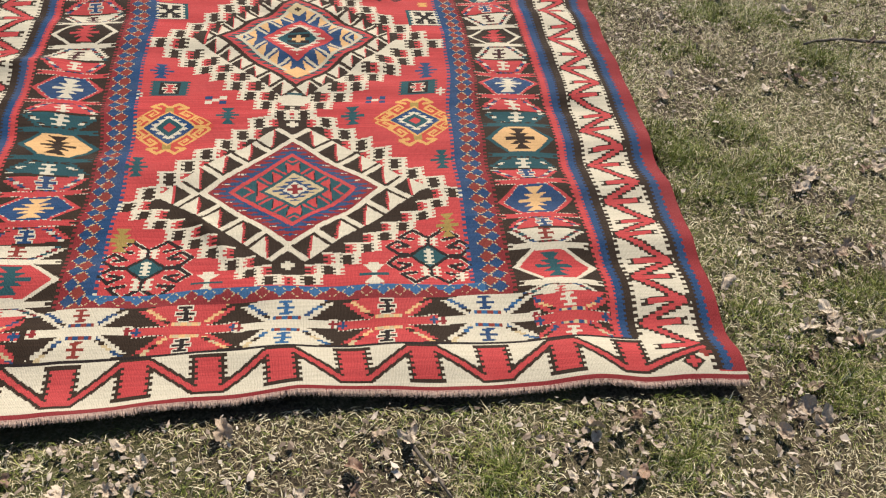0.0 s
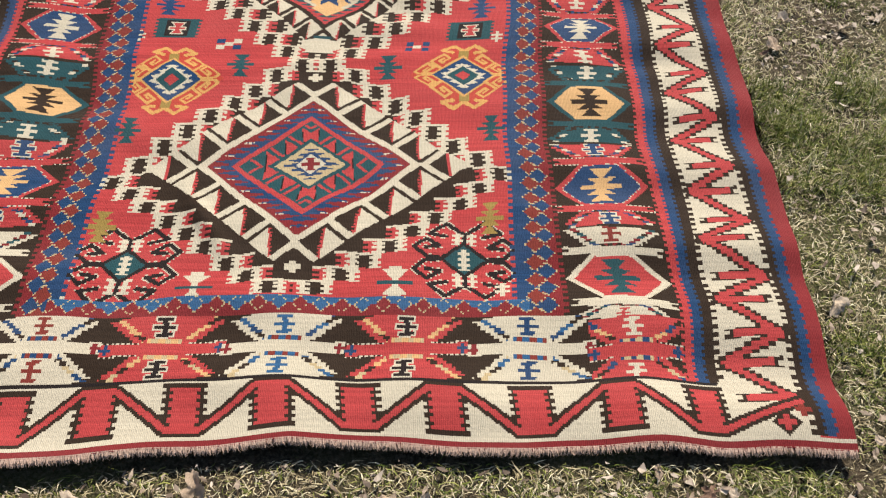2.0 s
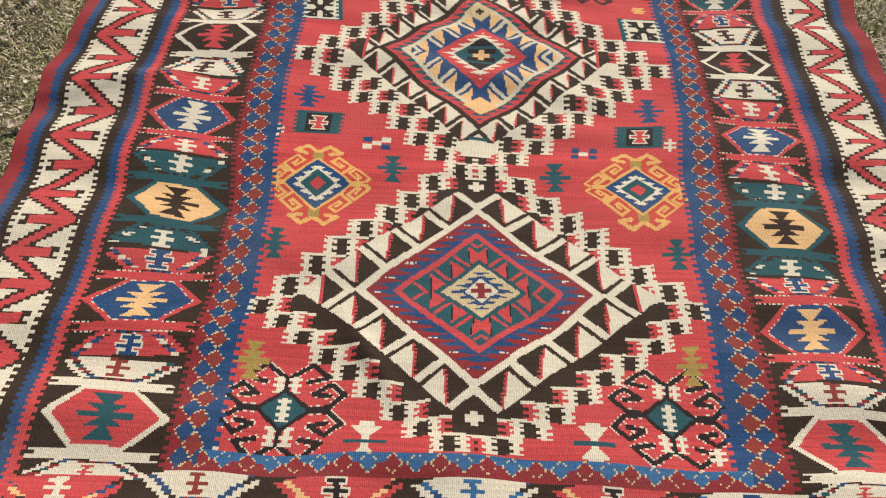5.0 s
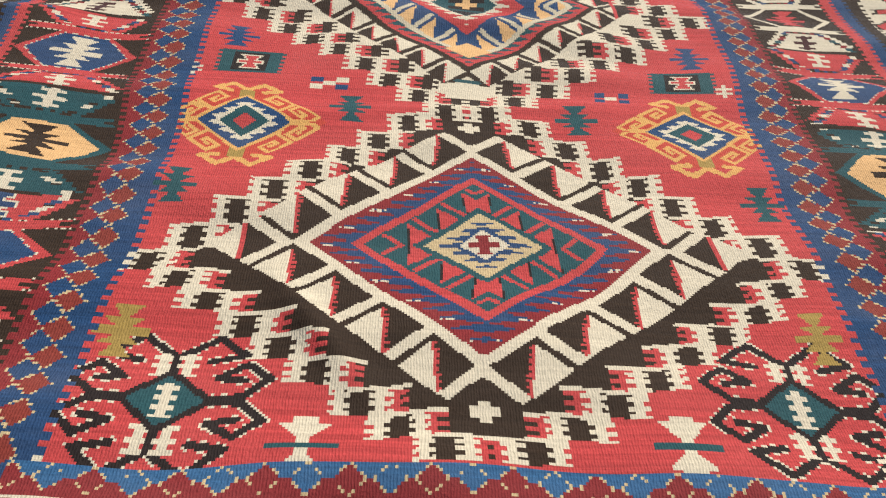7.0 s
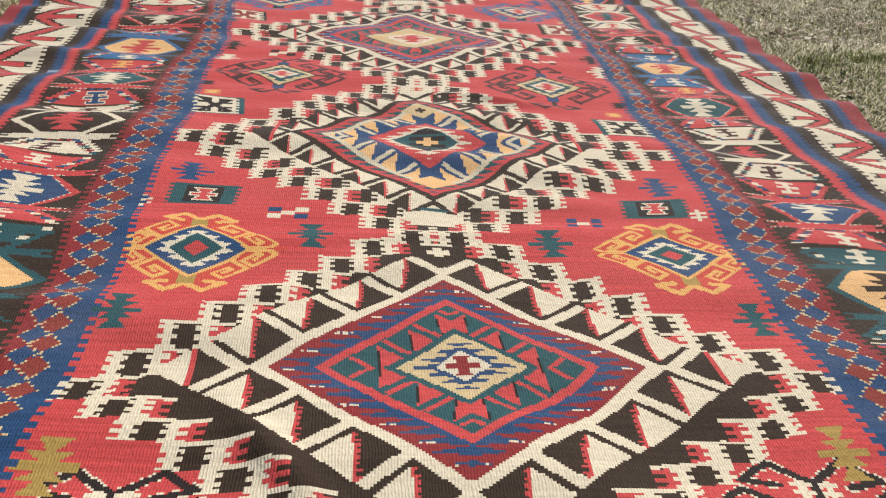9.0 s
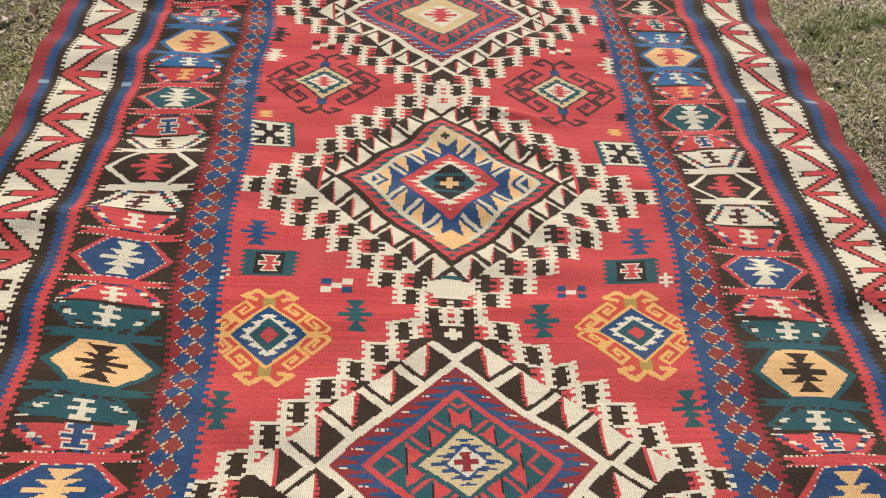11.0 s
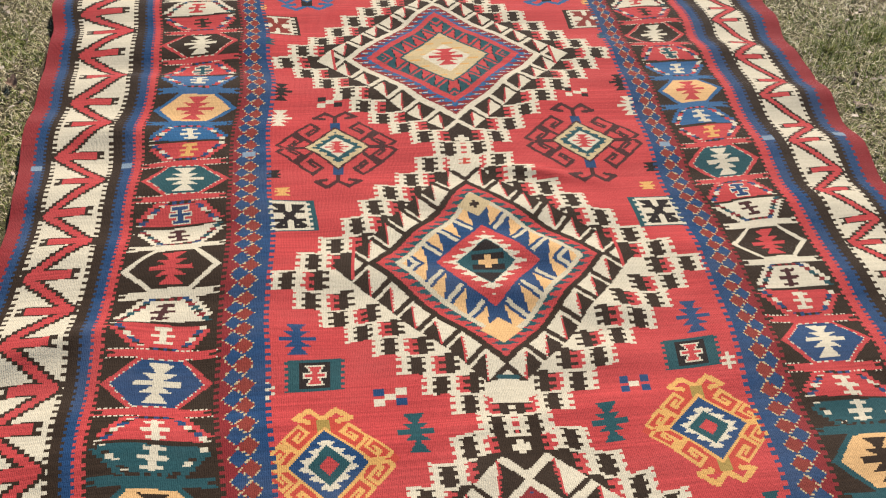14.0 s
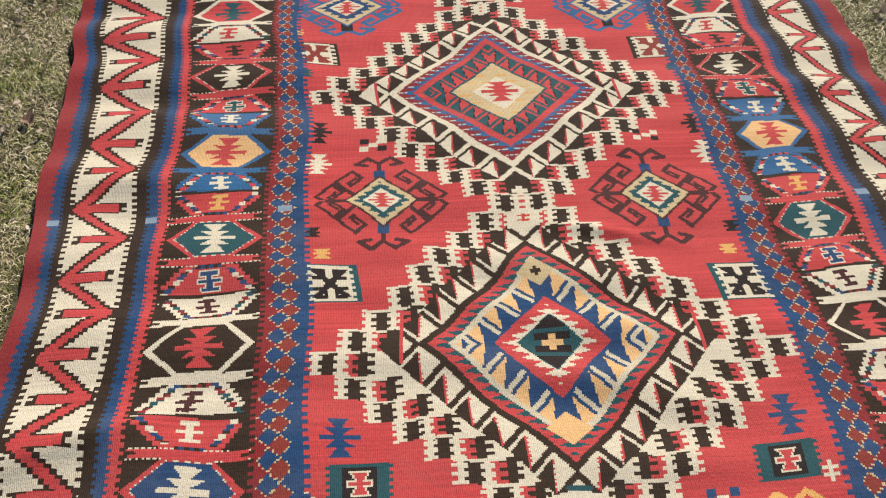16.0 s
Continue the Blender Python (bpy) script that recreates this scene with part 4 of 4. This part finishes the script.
def blade_material(name, a, b_, c):
    m, nt, b = base_mat(name, 0.55, 0.20)
    geo = nt.nodes.new("ShaderNodeNewGeometry").outputs["Random Per Island"]
    r = nt.nodes.new("ShaderNodeValToRGB")
    r.color_ramp.elements[0].color = (*a, 1)
    r.color_ramp.elements[1].color = (*c, 1)
    r.color_ramp.elements.new(0.5).color = (*b_, 1)
    nt.links.new(geo, r.inputs[0])
    nt.links.new(r.outputs[0], b.inputs["Base Color"])
    return m


GREEN = blade_material("green_blades", (0.055, 0.080, 0.012), (0.170, 0.200, 0.036), (0.370, 0.365, 0.100))
STRAW = blade_material("dry_blades", (0.140, 0.100, 0.055), (0.460, 0.370, 0.200), (0.840, 0.740, 0.500))


def build_grass():
    rng = np.random.RandomState(21)
    n = 700000
    x, y = rng.uniform(-1.60, 2.30, n) + rng.normal(0, 0.14, n), rng.uniform(-0.28, 3.60, n) + rng.normal(0, 0.14, n)
    wide = 260000
    wx, wy = rng.uniform(-4.5, 5.2, wide), rng.uniform(-3.2, 7.0, wide)
    off = np.hypot(np.maximum(np.abs(wx - 0.35) - 1.9, 0), np.maximum(np.abs(wy - 1.7) - 1.85, 0))
    thin = (rng.rand(wide) < np.exp(-off / 0.9)) & (off > 0)
    x, y = np.append(x, wx[thin]), np.append(y, wy[thin])
    wide = int(thin.sum())
    # upright tufts
    spot = np.array(GREEN_SPOTS)[rng.randint(len(GREEN_SPOTS), size=120)] + rng.normal(0, 0.060, (120, 2))
    tx, ty = np.append(spot[:, 0], rng.uniform(-1.5, 2.2, 130)), np.append(spot[:, 1], rng.uniform(-0.1, 3.5, 130))
    tuft, per = len(tx), 90
    x = np.append(x, np.repeat(tx, per) + rng.normal(0, 0.020, tuft * per))
    y = np.append(y, np.repeat(ty, per) + rng.normal(0, 0.016, tuft * per))
    tufted = np.arange(len(x)) >= n + wide
    n = len(x)
    lush = green_amount(x, y)
    bare = litter_amount(x, y)
    keep = ~on_rug(x, y, 0.010) & (tufted | (rng.rand(n) < (0.74 + 0.26 * lush) * np.clip(1.25 - 0.9 * bare, 0.50, 1)))
    x, y, lush, tufted = x[keep], y[keep], lush[keep], tufted[keep]
    n = len(x)
    green = rng.rand(n) < np.where(tufted, 0.80, np.clip(0.12 + 0.55 * lush, 0.06, 0.55))
    ln = rng.uniform(0.012, 0.038, n) * (0.70 + 0.70 * lush) * np.where(tufted, 1.15, 1.0)
    lean = np.where(tufted, rng.uniform(0.1, 0.8, n), np.where(green, rng.uniform(0.3, 1.3, n), rng.uniform(0.7, 1.5, n)))
    az = rng.uniform(0, 2 * np.pi, n)
    beside = on_rug(x + 0.05 * np.cos(az), y + 0.05 * np.sin(az), 0.0)
    az = np.where(beside, az + np.pi, az)
    w = rng.uniform(0.00045, 0.0011, n)
    z0 = ground_h(x, y) - 0.002
    bend = rng.uniform(0.2, 1.1, n)
    verts = np.zeros((n, 5, 3))
    px, py, pz = x.copy(), y.copy(), z0.copy()
    sx, sy = -np.sin(az), np.cos(az)
    th = lean.copy()
    for k, f in enumerate((0.5, 0.5, 0)):
        wk = w * (0.9, 1.0, 0)[k]
        if k < 2:
            verts[:, 2 * k] = np.stack((px - sx * wk, py - sy * wk, pz), -1)
            verts[:, 2 * k + 1] = np.stack((px + sx * wk, py + sy * wk, pz), -1)
        else:
            verts[:, 4] = np.stack((px, py, pz), -1)
        px, py, pz = px + np.cos(az) * np.sin(th) * ln * f, py + np.sin(az) * np.sin(th) * ln * f, pz + np.cos(th) * ln * f
        th = np.minimum(th + bend, 1.62)
        az = az + rng.normal(0, 0.35, n)
    b = (np.arange(n) * 5)[:, None]
    faces = np.concatenate((b + (0, 1, 3, 2), b + (2, 3, 4)), 1)
    me = mesh_from("grass", verts.reshape(-1, 3), faces.ravel(), np.tile((4, 3), n), [STRAW, GREEN], np.repeat(green.astype(int), 2))
    tagged(new("grass", me), "short patchy lawn grass, green mixed with dry straw", "grass", kind="stuff")


build_grass()


# ---- dead leaves ----
def leaf_material(name, a, c):
    m, nt, b = base_mat(name, 0.7, 0.25)
    info = nt.nodes.new("ShaderNodeObjectInfo").outputs["Random"]
    co = nt.nodes.new("ShaderNodeTexCoord").outputs["Object"]
    base = mix_col(nt, info, a, c)
    n1, n2 = noise_tex(nt, co, 60, 4), noise_tex(nt, co, 260, 3)
    col = mix_col(nt, ramp(nt, n1, 0.45, 0.75, 0, 0.6), base, tuple(v * 0.55 for v in a))
    col = mix_col(nt, ramp(nt, n2, 0.5, 0.8, 0, 0.4), col, tuple(min(1, v * 1.5) for v in c))
    nt.links.new(col, b.inputs["Base Color"])
    bump = node(nt, "ShaderNodeBump", Strength=0.6, Distance=0.002)
    nt.links.new(n1, bump.inputs["Height"])
    nt.links.new(bump.outputs[0], b.inputs["Normal"])
    return m


LEAF_TAN = leaf_material("dead_leaf_tan", (0.44, 0.31, 0.21), (0.70, 0.57, 0.43))
LEAF_DARK = leaf_material("dead_leaf_brown", (0.22, 0.130, 0.085), (0.44, 0.290, 0.200))


def leaf_mesh(seed, mat):
    rng = random.Random(seed)
    bm = bmesh.new()
    lobes, n, rings = rng.choice((1, 1, 3, 5)), 40, 4
    ph, curl, fold, thin = rng.uniform(0, 6), rng.uniform(0.25, 0.7), rng.uniform(-0.15, 0.6), rng.uniform(0.5, 0.85)
    centre = bm.verts.new((0, 0, 0))
    prev = None
    edge = [rng.uniform(-0.10, 0.10) for _ in range(n)]
    for r in range(1, rings + 1):
        ring = []
        for i in range(n):
            a = 2 * math.pi * i / n
            lobe = abs(math.cos(lobes * a / 2)) ** 1.6
            prof = 0.42 + 0.48 * lobe + 0.12 * math.cos(a) + 0.08 * math.sin(2 * lobes * a + ph) + edge[i]
            rad = prof * r / rings
            px, py = rad * math.cos(a), rad * math.sin(a) * thin
            pz = curl * rad * rad * (0.45 + 0.55 * math.sin(2 * a + ph)) + fold * abs(py) * 0.7
            pz += 0.30 * noise.noise(Vector((px * 3.2 + seed, py * 3.2, 0.3))) + 0.05 * math.sin(7 * a + r + ph) * rad
            ring.append(bm.verts.new((px, py, pz)))
        for i in range(n):
            j = (i + 1) % n
            if prev is None:
                bm.faces.new((centre, ring[i], ring[j]))
            else:
                bm.faces.new((prev[i], ring[i], ring[j], prev[j]))
        prev = ring
    # stalk
    s0 = [bm.verts.new((-0.50, d, 0.02)) for d in (-0.018, 0.018)]
    s1 = [bm.verts.new((-1.0, d + 0.08, 0.10)) for d in (0.012, -0.012)]
    bm.faces.new((s0[0], s0[1], s1[0], s1[1]))
    for f in bm.faces:
        f.smooth = True
    me = bpy.data.meshes.new("dead_leaf")
    bm.to_mesh(me)
    bm.free()
    me.materials.append(mat)
    return me


LEAVES = [leaf_mesh(s, LEAF_TAN if s % 5 < 4 else LEAF_DARK) for s in range(15)]


def scatter_leaves():
    rng = np.random.RandomState(8)
    made = 0
    while made < 300:
        x, y = rng.uniform(-1.6, 2.2), rng.uniform(-0.15, 3.4)
        clump = float(litter_amount(np.array([x]), np.array([y]))[0])
        seen = x > 0.9 or y < 0.3 or x < -0.95 and y > 1.2
        if not seen or rng.rand() > 0.015 + clump ** 1.5:
            continue
        if bool(on_rug(np.array([x]), np.array([y]), 0.035)[0]):
            continue
        k = rng.randint(len(LEAVES))
        ob = new("dead_leaf", LEAVES[k])
        s = 0.011 + 0.022 * rng.rand() ** 1.4
        z = float(ground_h(np.array([x]), np.array([y]))[0]) + 0.008 + 0.012 * rng.rand()
        ob.matrix_world = pose(x, y, z, rng.normal(0, 13), rng.normal(0, 13), rng.uniform(0, 360)) @ Matrix.Scale(s, 4)
        tagged(ob, "dry curled tan leaf lying in the grass" if k % 5 < 4 else "dark brown withered leaf lying in the grass", "leaf", "fallen leaves")
        made += 1


scatter_leaves()


def litter():
    """Crumbs of leaf and stalk too small to tell apart."""
    rng = np.random.RandomState(15)
    n = 110000
    x, y = rng.uniform(-1.7, 2.3, n), rng.uniform(-0.2, 3.6, n)
    clump = litter_amount(x, y)
    keep = ~on_rug(x, y, 0.02) & (rng.rand(n) < np.clip(clump * 0.75, 0.06, 1))
    x, y = x[keep], y[keep]
    n = len(x)
    z = ground_h(x, y) + 0.004 + 0.018 * rng.rand(n)
    s = 0.0018 + 0.0105 * rng.rand(n) ** 2.2
    az = rng.uniform(0, 2 * np.pi, n)
    verts = np.zeros((n, 5, 3))
    slim, fold = rng.uniform(0.22, 0.65, n), rng.uniform(-0.5, 0.9, n)
    for i in range(5):
        a = i * 2 * np.pi / 5 + rng.uniform(-0.4, 0.4, n)
        r = s * rng.uniform(0.55, 1.35, n)
        lx, ly = r * np.cos(a), r * np.sin(a) * slim
        verts[:, i, 0], verts[:, i, 1] = x + lx * np.cos(az) - ly * np.sin(az), y + lx * np.sin(az) + ly * np.cos(az)
        verts[:, i, 2] = z + fold * np.abs(ly) + rng.normal(0, 0.16, n) * r
    b = (np.arange(n) * 5)[:, None]
    me = mesh_from("leaf_litter", verts.reshape(-1, 3), (b + np.arange(5)).ravel(), np.full(n, 5), [CRUMB], None, False)
    tagged(new("leaf_litter", me), "crumbled brown leaf litter among the grass", "leaf litter", kind="stuff")


CRUMB = blade_material("leaf_crumbs", (0.110, 0.075, 0.052), (0.330, 0.245, 0.175), (0.62, 0.51, 0.40))
litter()


# ---- twigs ----
def twig(points, r0, r1, label):
    m = bpy.data.materials.get("twig_bark")
    if m is None:
        m, nt, b = base_mat("twig_bark", 0.85, 0.2)
        co = nt.nodes.new("ShaderNodeTexCoord").outputs["Object"]
        nt.links.new(mix_col(nt, ramp(nt, noise_tex(nt, co, 90, 4), 0.35, 0.65), (0.06, 0.045, 0.035), (0.22, 0.18, 0.14)), b.inputs["Base Color"])
    bm = bmesh.new()
    prev = None
    n = len(points)
    for i, (x, y) in enumerate(points):
        z = float(ground_h(np.array([x]), np.array([y]))[0]) + 0.018
        t = i / (n - 1)
        r = r0 + (r1 - r0) * t
        a, c = points[max(0, i - 1)], points[min(n - 1, i + 1)]
        d = Vector((c[0] - a[0], c[1] - a[1], 0)).normalized()
        side = Vector((-d.y, d.x, 0))
        ring = [bm.verts.new(Vector((x, y, z)) + side * r * math.cos(k * math.pi / 4) * (1 + 0.15 * math.sin(i * 3 + k)) + Vector((0, 0, r * math.sin(k * math.pi / 4)))) for k in range(8)]
        if prev:
            for k in range(8):
                bm.faces.new((prev[k], prev[(k + 1) % 8], ring[(k + 1) % 8], ring[k])).smooth = True
        else:
            bm.faces.new(ring[::-1])
        prev = ring
    bm.faces.new(prev)
    me = bpy.data.meshes.new("twig")
    bm.to_mesh(me)
    bm.free()
    me.materials.append(m)
    tagged(new("twig", me), label, "twig", "fallen twigs")


twig([(0.225, 0.190), (0.236, 0.165), (0.247, 0.144), (0.268, 0.107), (0.278, 0.085), (0.295, 0.050)], 0.0045, 0.0025, "short bare grey twig lying in the grass")
twig([(1.555, 1.582), (1.60, 1.60), (1.69, 1.608), (1.75, 1.60), (1.82, 1.597), (1.98, 1.585)], 0.004, 0.006, "long thin bare twig lying on the lawn")
